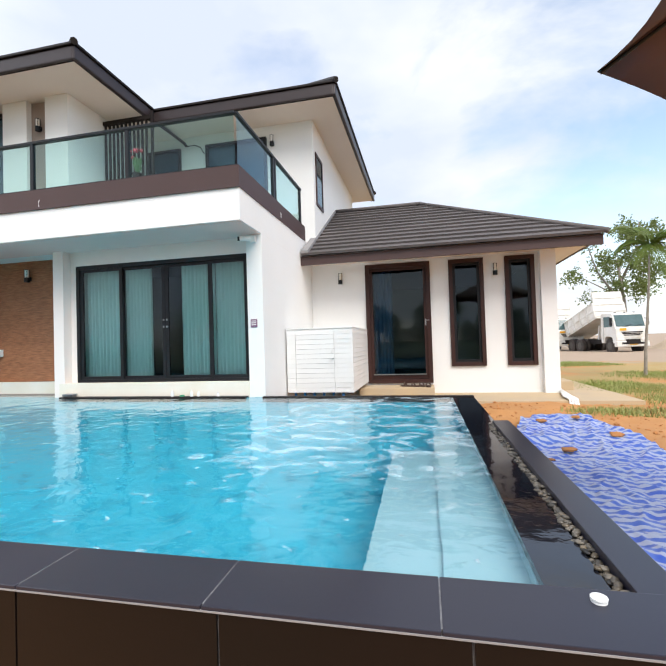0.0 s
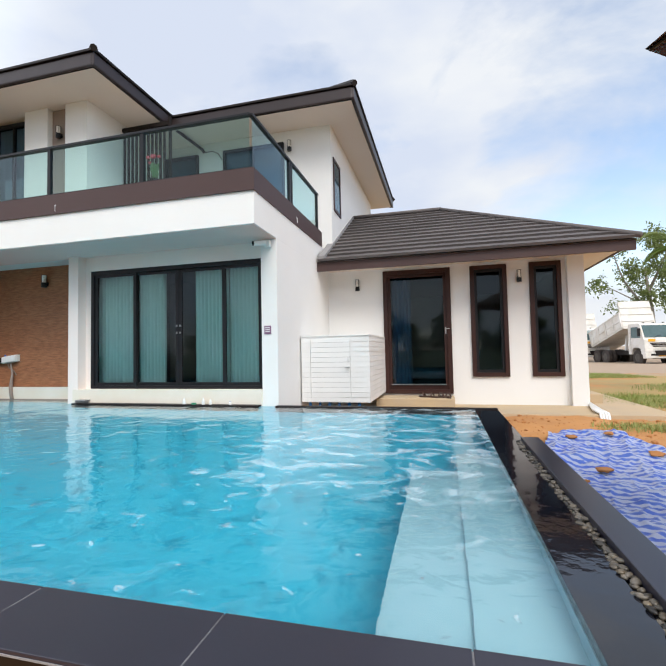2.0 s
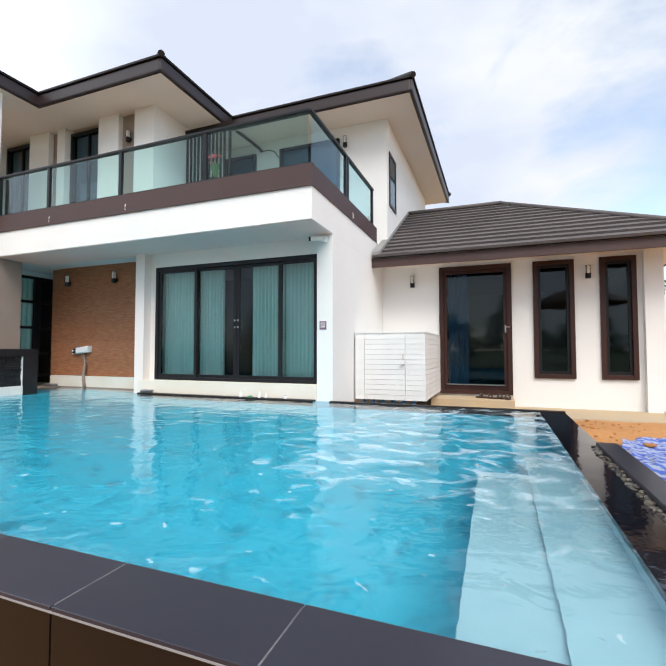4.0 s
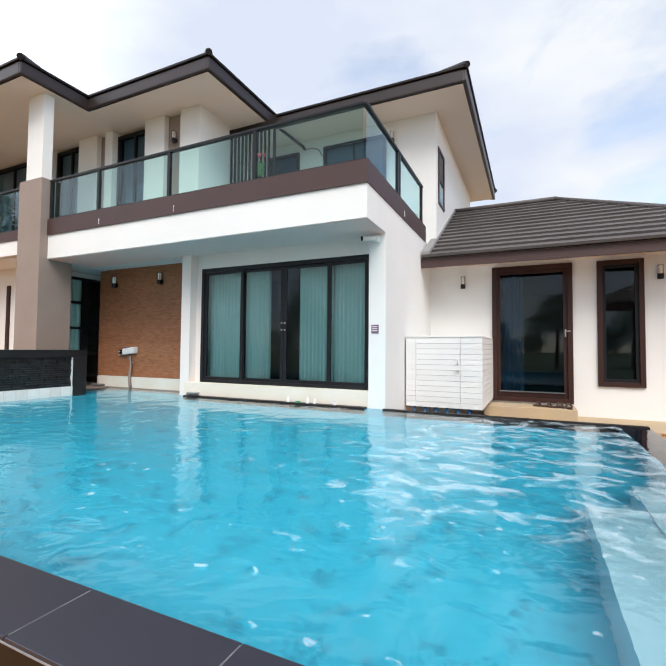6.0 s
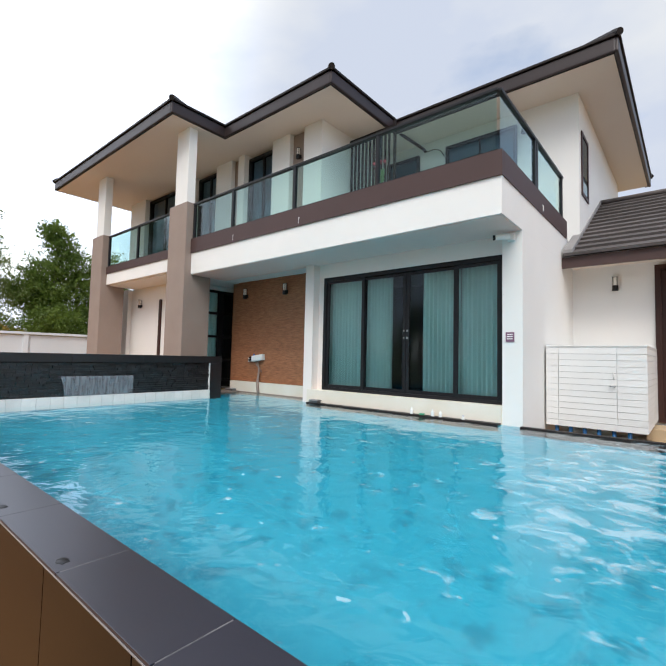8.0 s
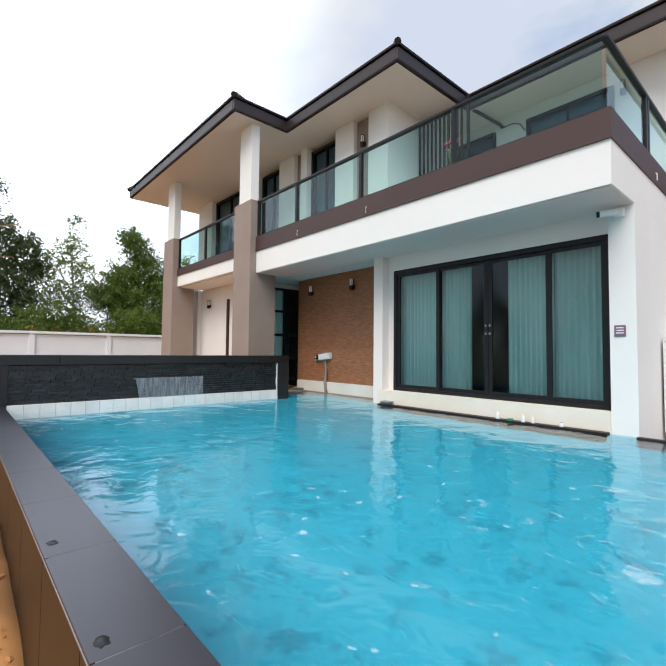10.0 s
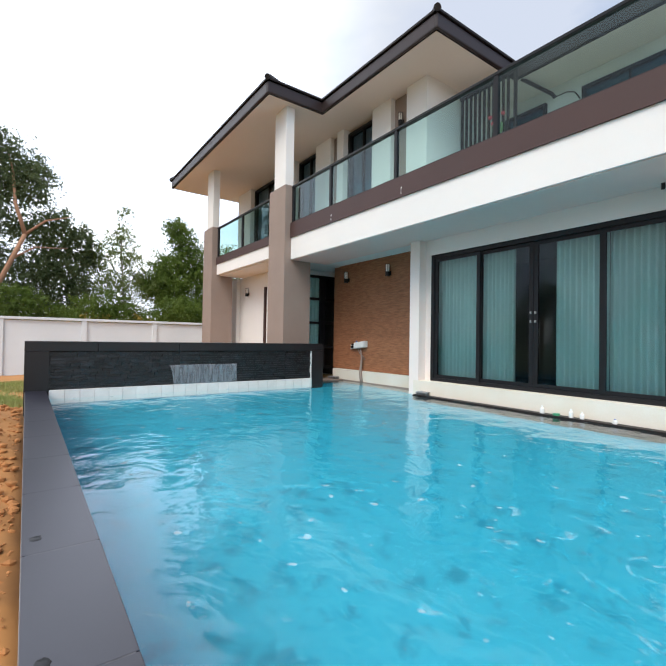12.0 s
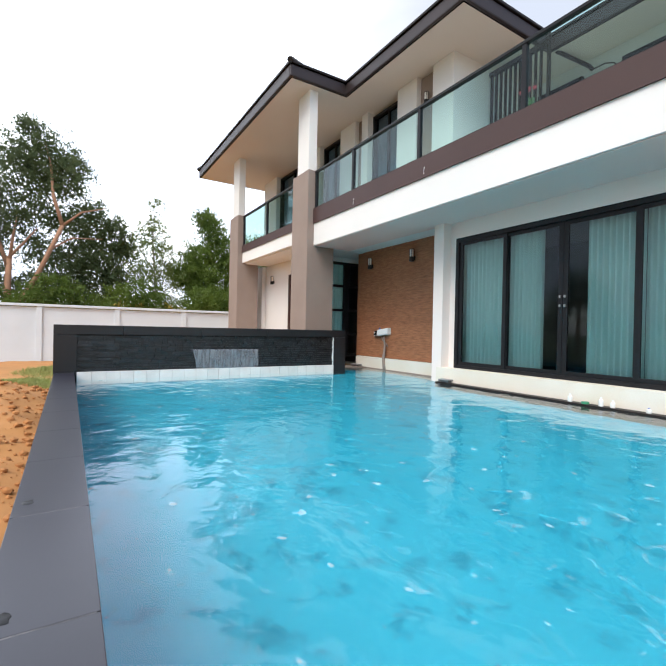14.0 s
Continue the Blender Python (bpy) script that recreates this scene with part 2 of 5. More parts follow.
# ---- building helpers ----
def quad_box(bm, x0, x1, y0, y1, z0, z1, tilt=None):
    """A box of the plan, in plan units."""
    pts = [(x, y, z) for x in (x0, x1) for y in (y0, y1) for z in (z0, z1)]
    vs = [bm.verts.new((tilt(*p) if tilt else Vector(p)) * U) for p in pts]
    for f in ((0, 1, 3, 2), (4, 6, 7, 5), (0, 4, 5, 1), (2, 3, 7, 6), (0, 2, 6, 4), (1, 5, 7, 3)):
        bm.faces.new([vs[i] for i in f])


def boxes(*rows, bevel=0.0, tilt=None):
    bm = bmesh.new()
    for r in rows:
        quad_box(bm, *r, tilt=tilt)
    bmesh.ops.recalc_face_normals(bm, faces=bm.faces[:])
    if bevel:
        bmesh.ops.bevel(bm, geom=bm.edges[:], offset=bevel * U, segments=2, affect="EDGES", profile=0.6)
    return bm


def tube(bm, pts, radius, sides=10):
    """A round bar along points of the plan; radius may be a list."""
    rings = []
    for i, p in enumerate(pts):
        a, b = Vector(pts[max(i - 1, 0)]), Vector(pts[min(i + 1, len(pts) - 1)])
        q = (b - a).to_track_quat("Z", "Y")
        r = radius[i] if isinstance(radius, (list, tuple)) else radius
        rings.append([bm.verts.new((Vector(p) + q @ Vector((r * math.cos(6.2832 * k / sides), r * math.sin(6.2832 * k / sides), 0))) * U) for k in range(sides)])
    for r0, r1 in zip(rings, rings[1:]):
        for k in range(sides):
            bm.faces.new((r0[k], r0[(k + 1) % sides], r1[(k + 1) % sides], r1[k]))
    bm.faces.new(list(reversed(rings[0])))
    bm.faces.new(rings[-1])
    return bm


def pane(x0, x1, y0, y1, z0, z1, material, parent, front=(0, -1)):
    """A glass pane with depth: its outer face mirrors, the other faces only let light through."""
    bm = boxes((x0, x1, y0, y1, z0, z1))
    for f in bm.faces:
        f.material_index = 0 if f.normal.x * front[0] + f.normal.y * front[1] > 0.5 else 1
    ob = part("pane", bm, material, parent)
    ob.data.materials.append(CLEAR)
    return ob


def part(name, bm, material, parent=None, label="", smooth=False):
    me = bpy.data.meshes.new(name)
    for f in bm.faces:
        f.smooth = smooth
    bm.to_mesh(me)
    bm.free()
    me.materials.append(material)
    ob = new(name, me)
    if parent:
        ob.parent = parent
        ob.matrix_parent_inverse = parent.matrix_basis.inverted()
    return tagged(ob, label)


def thing(name, x, y, z, label, category, group="", kind=""):
    ob = new(name)
    ob.matrix_basis = pose(x * U, y * U, z * U)
    ob.empty_display_size = 0.2
    return tagged(ob, label, category, group, kind)


def piece(name, mesh, x, y, z, parent, turn=0):
    ob = new(name, mesh)
    ob.parent = parent
    ob.matrix_parent_inverse = parent.matrix_basis.inverted()
    ob.matrix_basis = pose(x * U, y * U, z * U, 0, 0, turn)
    return ob


def mesh_of(name, bm, material):
    me = bpy.data.meshes.new(name)
    bm.to_mesh(me)
    bm.free()
    me.materials.append(material)
    return me


def lean(x, y, z):
    """The pool's near side runs a third of a degree off the house."""
    return Vector((x, y + 0.0055 * x, z))


# ---- ground ----
def ground_height(x, y):
    far = math.hypot(x, y)
    z = -0.42
    z += 0.05 * min(max((far - 14) / 12, 0), 1)
    z -= 0.33 * max(0, 1 - math.hypot((x - 0.2) / 3.4, (y - 0.2) / 1.6)) ** 0.5 if y < 1.1 else 0
    z += 0.36 * math.exp(-((x + 6.6) / 2.6) ** 2 - ((y - 0.2) / 1.0) ** 2)
    z += 0.10 * min(max((x - 0.4) / 1.0, 0), 1) * min(max((y - 4.4) / 1.4, 0), 1)
    z += 0.05 * noise.noise((x * 0.5, y * 0.5, 0)) + 0.03 * noise.noise((x * 2.1, y * 2.1, 3))
    mound = math.exp(-((x + 5.2) / 2.6) ** 2 - ((y - 0.35) / 0.8) ** 2)
    if mound > 0.02:
        z += mound * (0.10 + 0.10 * noise.noise((x * 3.1, y * 3.1, 5)) + 0.05 * abs(noise.noise((x * 8, y * 8, 2))))
    if far < 9:
        z += 0.018 * noise.noise((x * 7, y * 7, 7)) + 0.01 * noise.noise((x * 17, y * 17, 9))
    return z


def build_ground():
    def lines(hard, lo, hi, step):
        vals = set()
        v = lo
        while v <= hi:
            vals.add(round(v, 3))
            v += step
        d, s = 0.0, step
        while d < 900:
            s *= 1.22
            d += s
            vals.update((round(lo - d, 3), round(hi + d, 3)))
        vals = {v for v in vals if all(abs(v - h) > 0.02 for h in hard)}
        return sorted(vals | set(hard))
    xs, ys = lines([-7.22, -7.20, 0.95, 0.97], -9, 7, 0.09), lines([1.015, 1.035, 6.3, 6.32], -2.5, 9.5, 0.09)
    verts, faces, nx = [], [], len(xs)
    for y in ys:
        for x in xs:
            z = -2.2 if -7.21 < x < 0.96 and 1.025 < y < 6.31 else ground_height(x, y)
            verts.append((x * U, y * U, z * U))
    for j in range(len(ys) - 1):
        for i in range(nx - 1):
            faces.append((j * nx + i, j * nx + i + 1, (j + 1) * nx + i + 1, (j + 1) * nx + i))
    me = bpy.data.meshes.new("ground")
    me.from_pydata(verts, [], faces)
    m = mat("orange_earth", (0.50, 0.235, 0.075), 0.95, (0.36, 0.17, 0.06), 1.3, 9, 0.5)
    n, l = m.node_tree.nodes, m.node_tree.links
    b = n["Principled BSDF"]
    base = b.inputs["Base Color"].links[0].from_socket
    co, sep, ns = n.new("ShaderNodeTexCoord"), n.new("ShaderNodeSeparateXYZ"), n.new("ShaderNodeTexNoise")
    ns.inputs["Scale"].default_value, ns.inputs["Detail"].default_value = 0.55, 7
    l.new(co.outputs["Object"], sep.inputs[0]), l.new(co.outputs["Object"], ns.inputs["Vector"])
    # farther out the earth gives way to dry turf, then to a pale gravel yard
    def band(lo, hi, amount):
        mr, ad = n.new("ShaderNodeMapRange"), n.new("ShaderNodeMath")
        mr.inputs["From Min"].default_value, mr.inputs["From Max"].default_value = lo, hi
        mr.inputs["To Max"].default_value = amount
        l.new(sep.outputs["Y"], mr.inputs["Value"])
        ad.operation = "MULTIPLY_ADD"
        ad.inputs[1].default_value = 1.6
        l.new(ns.outputs["Fac"], ad.inputs[0]), l.new(mr.outputs[0], ad.inputs[2])
        st = n.new("ShaderNodeMapRange")
        st.inputs["From Min"].default_value, st.inputs["From Max"].default_value = 1.0, 1.25
        l.new(ad.outputs[0], st.inputs["Value"])
        return st.outputs[0]
    turf, mix1, mix2 = band(7.0, 11.0, 0.45), n.new("ShaderNodeMix"), n.new("ShaderNodeMix")
    mix1.data_type = mix2.data_type = "RGBA"
    mix1.inputs[7].default_value, mix2.inputs[7].default_value = (0.34, 0.24, 0.09, 1), (0.34, 0.25, 0.175, 1)
    l.new(turf, mix1.inputs[0]), l.new(base, mix1.inputs[6])
    l.new(band(18.0, 24.0, 1.2), mix2.inputs[0]), l.new(mix1.outputs[2], mix2.inputs[6])
    mix3, back = n.new("ShaderNodeMix"), n.new("ShaderNodeMapRange")
    mix3.data_type, mix3.inputs[7].default_value = "RGBA", (0.075, 0.10, 0.04, 1)
    back.inputs["From Min"].default_value, back.inputs["From Max"].default_value = -3.6, -4.6
    l.new(sep.outputs["Y"], back.inputs["Value"]), l.new(back.outputs[0], mix3.inputs[0]), l.new(mix2.outputs[2], mix3.inputs[6]), l.new(mix3.outputs[2], b.inputs["Base Color"])
    me.materials.append(m)
    me.polygons.foreach_set("use_smooth", [True] * len(me.polygons))
    tagged(new("ground", me), "bare orange earth with dry turf and gravel beyond", "ground", kind="structure")


build_ground()

# ---- pool ----
# the water lies at zero; the coping along the near side stands a hand's width above it
NEAR, FAR, LEFT, RIGHT, TOP = 1.215, 5.43, -6.82, 0.66, 0.098
pool = thing("swimming_pool", -3.2, 3.3, 0, "overflow pool edged with dark porcelain, its tiles coloured with the water's tint", "swimming pool", kind="structure")
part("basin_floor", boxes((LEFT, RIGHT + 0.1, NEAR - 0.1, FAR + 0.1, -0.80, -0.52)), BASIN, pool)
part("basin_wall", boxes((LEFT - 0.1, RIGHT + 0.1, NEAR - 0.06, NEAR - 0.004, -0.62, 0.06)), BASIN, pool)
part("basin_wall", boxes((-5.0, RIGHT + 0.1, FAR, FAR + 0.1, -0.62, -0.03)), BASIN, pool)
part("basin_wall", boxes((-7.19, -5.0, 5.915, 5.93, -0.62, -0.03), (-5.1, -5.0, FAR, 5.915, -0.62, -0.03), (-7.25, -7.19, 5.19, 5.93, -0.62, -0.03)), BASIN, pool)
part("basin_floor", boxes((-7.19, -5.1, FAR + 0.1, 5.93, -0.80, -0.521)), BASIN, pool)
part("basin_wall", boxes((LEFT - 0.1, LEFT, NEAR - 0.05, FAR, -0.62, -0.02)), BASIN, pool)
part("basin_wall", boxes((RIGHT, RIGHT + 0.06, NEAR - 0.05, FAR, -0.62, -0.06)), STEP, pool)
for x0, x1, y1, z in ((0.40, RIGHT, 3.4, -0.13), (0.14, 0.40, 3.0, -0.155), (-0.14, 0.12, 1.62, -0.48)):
    part("step", boxes((x0, x1, NEAR - 0.01, y1, -0.62, z)), STEP, pool, "tiled step under water, coloured paler for its shallow depth")
part("overflow_ledge", boxes((RIGHT + 0.004, 0.833, NEAR - 0.02, FAR - 0.01, -0.3, -0.003)), WET, pool, "wet black overflow ledge")
part("overflow_ledge", boxes((0.833, 0.908, 3.725, FAR - 0.01, -0.3, -0.004)), WET, pool, "wet black overflow ledge")
part("channel_bed", boxes((0.833, 0.868, NEAR - 0.02, 3.725, -0.3, -0.030)), COPING, pool)
part("far_lip", boxes((-4.915, -1.98, FAR - 0.012, 5.60, -0.4, 0.012), (-1.745, 0.91, FAR - 0.012, FAR + 0.06, -0.4, 0.010), bevel=0.004), FASCIA, pool, "thin dark lip along the house")
part("far_lip", boxes((-7.62, -7.19, 5.19, 5.926, -0.4, 0.012), (-7.19, -5.1, 5.905, 5.926, -0.4, 0.011), bevel=0.004), TAUPE, pool, "thin brown lip below the cladding")
surf = bmesh.new()
surf.faces.new([surf.verts.new(Vector(p) * U) for p in ((LEFT, NEAR - 0.002, -0.004), (RIGHT + 0.004, NEAR - 0.002, -0.004), (RIGHT + 0.004, FAR - 0.012, -0.004), (LEFT, FAR - 0.012, -0.004))])
surf.faces.new([surf.verts.new(Vector(p) * U) for p in ((-7.19, FAR - 0.012, -0.004), (-4.925, FAR - 0.012, -0.004), (-4.925, 5.905, -0.004), (-7.19, 5.905, -0.004))])
surf.faces.new([surf.verts.new(Vector(p) * U) for p in ((-1.98, FAR - 0.012, -0.004), (-1.745, FAR - 0.012, -0.004), (-1.745, 5.56, -0.004), (-1.98, 5.56, -0.004))])
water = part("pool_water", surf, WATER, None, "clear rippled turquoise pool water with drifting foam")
tagged(water, category="water", kind="structure")
water.visible_shadow = False

# coping tiles with pale joints
joints = [0.99, 0.38, -0.15, -0.66, -1.13, -1.66, -2.26, -2.87, -3.47, -4.07, -4.67, -5.27, -5.87, -6.47, -7.0]
for a, b in zip(joints[1:], joints):
    part("coping_tile", boxes((a + 0.0014, b - 0.0014, 1.008, NEAR, TOP - 0.010, TOP), bevel=0.002), COPING, pool)
part("coping_bed", boxes((-2.45, 0.985, 1.018, NEAR - 0.008, -0.5, TOP - 0.0004)), JOINT, pool)
part("coping_bed", boxes((-7.0, -2.45, 1.018, NEAR - 0.008, -0.5, TOP - 0.0004)), COPING, pool, "dark wet joints under the coping")
part("edge_strip", boxes((-7.0, 0.972, 1.0065, 1.0105, TOP - 0.0125, TOP - 0.0085)), GROUT, pool, "pale joint along the coping edge")
part("side_coping", boxes((0.868, 0.99, NEAR + 0.003, 3.72, -0.6, 0.030), bevel=0.003), COPING, pool, "dark porcelain outer coping")
x = 0.99
while x > -7.0:
    for z0, z1 in ((-0.52, TOP - 0.014), (-1.15, -0.524)):
        part("wall_tile", boxes((x - 0.547, x - 0.003, 1.010, 1.018, z0, z1)), FACE, pool)
    x -= 0.55

# pebbles in the overflow channel
PEBBLE = mat("river_pebble", (0.14, 0.115, 0.080), 0.35, (0.035, 0.035, 0.037), 5, 60, 0.2, per_piece=0.85)
TAN_PEBBLE = mat("tan_pebble", (0.12, 0.098, 0.066), 0.35, (0.08, 0.06, 0.04), 5, 60, 0.2, per_piece=0.6)
def pebble_mesh(sx, sy, sz):
    bm = bmesh.new()
    bmesh.ops.create_icosphere(bm, subdivisions=2, radius=1)
    for v in bm.verts:
        k = 1 + 0.13 * noise.noise(v.co * 1.4 + Vector((sx * 90, 0, 0)))
        v.co = Vector((v.co.x * sx * k, v.co.y * sy * k, v.co.z * sz * k)) * U
    for f in bm.faces:
        f.smooth = True
    return mesh_of("pebble", bm, TAN_PEBBLE if sx in (0.011, 0.016) else PEBBLE)
pebbles = [pebble_mesh(0.012, 0.017, 0.008), pebble_mesh(0.011, 0.013, 0.007), pebble_mesh(0.014, 0.021, 0.009), pebble_mesh(0.008, 0.011, 0.007), pebble_mesh(0.010, 0.018, 0.008)]
y = NEAR + 0.03
while y < 3.70:
    for k in range(2):
        piece("pebble", random.choice(pebbles), 0.842 + 0.016 * k + random.uniform(-0.006, 0.006), y + random.uniform(-0.01, 0.01), -0.011 + 0.004 * k + random.uniform(0, 0.014), pool, random.uniform(0, 360))
    y += 0.024

# ---- waterfall wall at the pool's end ----
WX = -6.82
feature = thing("waterfall_wall", WX - 0.15, 3.1, 0, "low black wall with ledger stone cladding and a waterfall", "wall", kind="structure")
part("core", boxes((WX - 0.42, WX - 0.035, 1.02, 5.16, -1.1, 0.66)), FASCIA, feature)
part("frame_post", boxes((WX - 0.45, WX + 0.02, 0.995, 1.24, -1.1, 0.563), bevel=0.002), PORCELAIN, feature)
part("frame_post", boxes((WX - 0.45, WX + 0.02, 4.955, 5.185, -1.1, 0.563), bevel=0.002), PORCELAIN, feature)
for y0, y1 in ((0.995, 1.75), (1.753, 2.75), (2.753, 3.75), (3.753, 4.60), (4.603, 5.185)):
    part("cap_tile", boxes((WX - 0.45, WX + 0.02, y0, y1, 0.565, 0.682), bevel=0.002), PORCELAIN, feature)
y = 1.242
while y < 4.95:
    part("sill_tile", boxes((WX - 0.03, WX + 0.024, y, min(y + 0.158, 4.953), -0.4, 0.098), bevel=0.003), SILL, feature)
    y += 0.16
part("edge_trim", boxes((WX - 0.03, WX + 0.01, 4.944, 4.954, 0.10, 0.56)), PLASTIC, feature, "white edge trim")
z = 0.1
while z < 0.55:
    y = 1.243 - random.uniform(0, 0.15)
    while y < 4.94:
        w = random.uniform(0.06, 0.17)
        a, b = max(y, 1.243), min(y + w - 0.003, 4.943)
        if b - a > 0.02:
            part("ledger_stone", boxes((WX - 0.04, WX - 0.026 + random.uniform(0, 0.028), a, b, z, min(z + 0.0325, 0.562))), STONE, feature)
        y += w
    z += 0.035
spout = boxes((WX - 0.03, WX + 0.008, 2.60, 3.62, 0.345, 0.372), bevel=0.004)
part("spout", spout, COPING, feature, "dark blade spout")
FALL = bpy.data.materials.new("falling_water")
FALL.use_nodes = True
fnodes, flinks = FALL.node_tree.nodes, FALL.node_tree.links
fp = fnodes["Principled BSDF"]
fp.inputs["Base Color"].default_value, fp.inputs["Roughness"].default_value = (0.30, 0.32, 0.35, 1), 0.25
fco, fmap, fno, framp = fnodes.new("ShaderNodeTexCoord"), fnodes.new("ShaderNodeMapping"), fnodes.new("ShaderNodeTexNoise"), fnodes.new("ShaderNodeMapRange")
fmap.inputs["Scale"].default_value = (1, 22, 2.5)
fno.inputs["Scale"].default_value, fno.inputs["Detail"].default_value = 1.5, 5
framp.inputs["From Min"].default_value, framp.inputs["From Max"].default_value = 0.35, 0.75
framp.inputs["To Min"].default_value, framp.inputs["To Max"].default_value = 0.40, 0.75
flinks.new(fco.outputs["Object"], fmap.inputs["Vector"]), flinks.new(fmap.outputs["Vector"], fno.inputs["Vector"])
flinks.new(fno.outputs["Fac"], framp.inputs["Value"]), flinks.new(framp.outputs[0], fp.inputs["Alpha"])
bm = bmesh.new()
rows = []
for i in range(9):
    f = i / 8
    rows.append([bm.verts.new(Vector((WX + 0.009 + 0.012 * math.sqrt(f) + 0.004 * noise.noise((j * 0.7, f * 3, 0)), 2.615 + 0.99 * j / 40 + (0.07 * f * (1 - j / 8) if j < 8 else 0), 0.370 - 0.268 * f * f)) * U) for j in range(41)])
for r0, r1 in zip(rows, rows[1:]):
    for j in range(40):
        bm.faces.new((r0[j], r0[j + 1], r1[j + 1], r1[j]))
part("water_sheet", bm, FALL, feature, "thin sheet of falling water", smooth=True)

# ---- house ----
house = thing("house", -4, 8, -0.4, "white two-storey villa with dark roof and glass balcony", "house")
YD, YW = 5.70, 6.0
part("plinth", boxes((-5.0, -1.975, 5.52, 6.02, -0.5, 0.20)), CREAM, house, "cream stained plinth above the water")
part("plinth", boxes((-7.545, -5.05, 5.93, 6.02, -0.5, 0.20)), CREAM, house, "cream stained plinth under the cladding")
part("corner_pillar", boxes((-1.975, -1.7522, 5.555, 5.9, -0.5, 2.199)), WHITE, house)
part("pilaster", boxes((-5.10, -4.92, 5.535, 6.05, -0.5, 2.194), bevel=0.003), OFFSET_WHITE, house)
part("front_wall", boxes((-4.92, -4.82, 5.68, 5.9, 0.2, 2.199)), OFFSET_WHITE, house)
part("lintel", boxes((-4.82, -1.975, 5.66, 5.9, 1.975, 2.199)), OFFSET_WHITE, house)
part("side_wall", boxes((-1.93, -1.7526, 5.9, 8.3, -0.5, 2.59)), WHITE, house)
part("balcony_slab", boxes((-7.45, -1.752, 4.876, 8.1, 2.199, 2.60), bevel=0.004), WHITE, house)
part("balcony_slab", boxes((-11.2, -8.06, 4.876, 6.2, 2.345, 2.612), bevel=0.004), WHITE, house)
part("balcony_band", boxes((-7.46, -1.74, 4.855, 4.955, 2.594, 2.86), (-1.84, -1.74, 4.955, 7.75, 2.594, 2.86)), BROWN, house, "brown edge band of the balcony")
part("balcony_band", boxes((-11.2, -8.06, 4.855, 4.955, 2.606, 2.775)), BROWN, house, "brown edge band of the balcony")
# added sheet whose pinkish colour offsets cyan light bounced off the pool
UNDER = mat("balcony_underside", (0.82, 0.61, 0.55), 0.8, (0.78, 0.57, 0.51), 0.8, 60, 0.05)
part("balcony_underside", boxes((-7.43, -1.77, 4.90, 5.656, 2.190, 2.197)), UNDER, house, "sheet under the balcony, coloured pinkish to offset the pool's cyan bounce")
part("balcony_floor", boxes((-11.2, -1.865, 4.955, 8.1, 2.602, 2.75)), FLOOR_TILE, house)

# timber cladding, board by board
clad = part("cladding", boxes((-7.63, -5.12, YW + 0.012, YW + 0.2, 0.2, 2.29)), FASCIA, house, "reddish-brown horizontal timber cladding")
z = 0.205
while z < 2.27:
    for a, b in ((-7.63, -5.11),):
        part("plank", boxes((a, b, YW, YW + 0.012, z, z + 0.1492)), CLAD, clad)
    z += 0.15

# taupe columns with white posts on them
for x0, x1, y1 in ((-8.06, -7.44, 5.30), (-11.78, -11.16, 5.30)):
    col = part("column", boxes((x0, x1, 4.745, y1, -0.6, 2.60), (x0 + 0.001, x1 - 0.001, 4.746, 4.94, 2.5, 3.545)), TAUPE, house, "taupe rendered column")
    part("post", boxes((x0 + 0.12, x1 - 0.075, 4.78, 4.95, 3.545, 5.05), bevel=0.006), WHITE, col, "white post")

part("ceiling", boxes((-11.2, -8.07, 4.96, 6.9, 2.325, 2.343)), WHITE, house)

# ---- upper storey ----
for r in ((-13.0, -5.35, 6.35, 6.55, 2.7, 5.05), (-5.55, -5.35, 6.55, 8.2, 2.7, 5.05), (-5.35, -1.62, 8.05, 8.25, 2.2, 5.05), (-1.82, -1.62, 8.25, 12.7, 2.2, 5.05),
          (-13, -12.8, 6.55, 12.7, -0.5, 5.05), (-12.8, -1.82, 12.5, 12.7, -0.5, 5.05)):
    part("upper_wall", boxes(r), WHITE, house)
for x0, x1 in ((-5.80, -5.35), (-6.68, -6.18), (-8.58, -8.02), (-7.78, -7.57), (-10.33, -9.49), (-12.8, -11.94)):
    part("wall_pier", boxes((x0, x1, 6.12, 6.35, 2.75, 5.05)), WHITE, house)
for x0, x1 in ((-6.18, -5.80), (-8.02, -7.78)):
    part("brown_panel", boxes((x0, x1, 6.22, 6.35, 2.75, 5.0)), TAUPE, house, "brown wall panel")


SZ, EZ = 5.03, 5.27
def roof_mass(x0, x1, y0, y1, name="roof"):
    bm = bmesh.new()
    h = (y1 - y0) / 2
    hx = min(h, (x1 - x0) / 2 - 0.05)
    rise = hx * 0.50
    pts = [(x0, y0, EZ - 0.03), (x1, y0, EZ - 0.03), (x1, y1, EZ - 0.03), (x0, y1, EZ - 0.03), (x0 + hx, y0 + h, EZ + rise), (x1 - hx, y0 + h, EZ + rise)]
    v = [bm.verts.new(Vector(p) * U) for p in pts]
    for f in ((0, 1, 5, 4), (1, 2, 5), (2, 3, 4, 5), (3, 0, 4), (3, 2, 1, 0)):
        bm.faces.new([v[i] for i in f])
    return part(name, bm, ROOF, house, "dark slate-grey tiled hip roof")


main_roof = roof_mass(-13.35, -1.0, 7.33, 13.25)
roof_a = roof_mass(-13.34, -7.32, 4.29, 9.5)
roof_b = roof_mass(-10.0, -4.55, 5.42, 9.6)
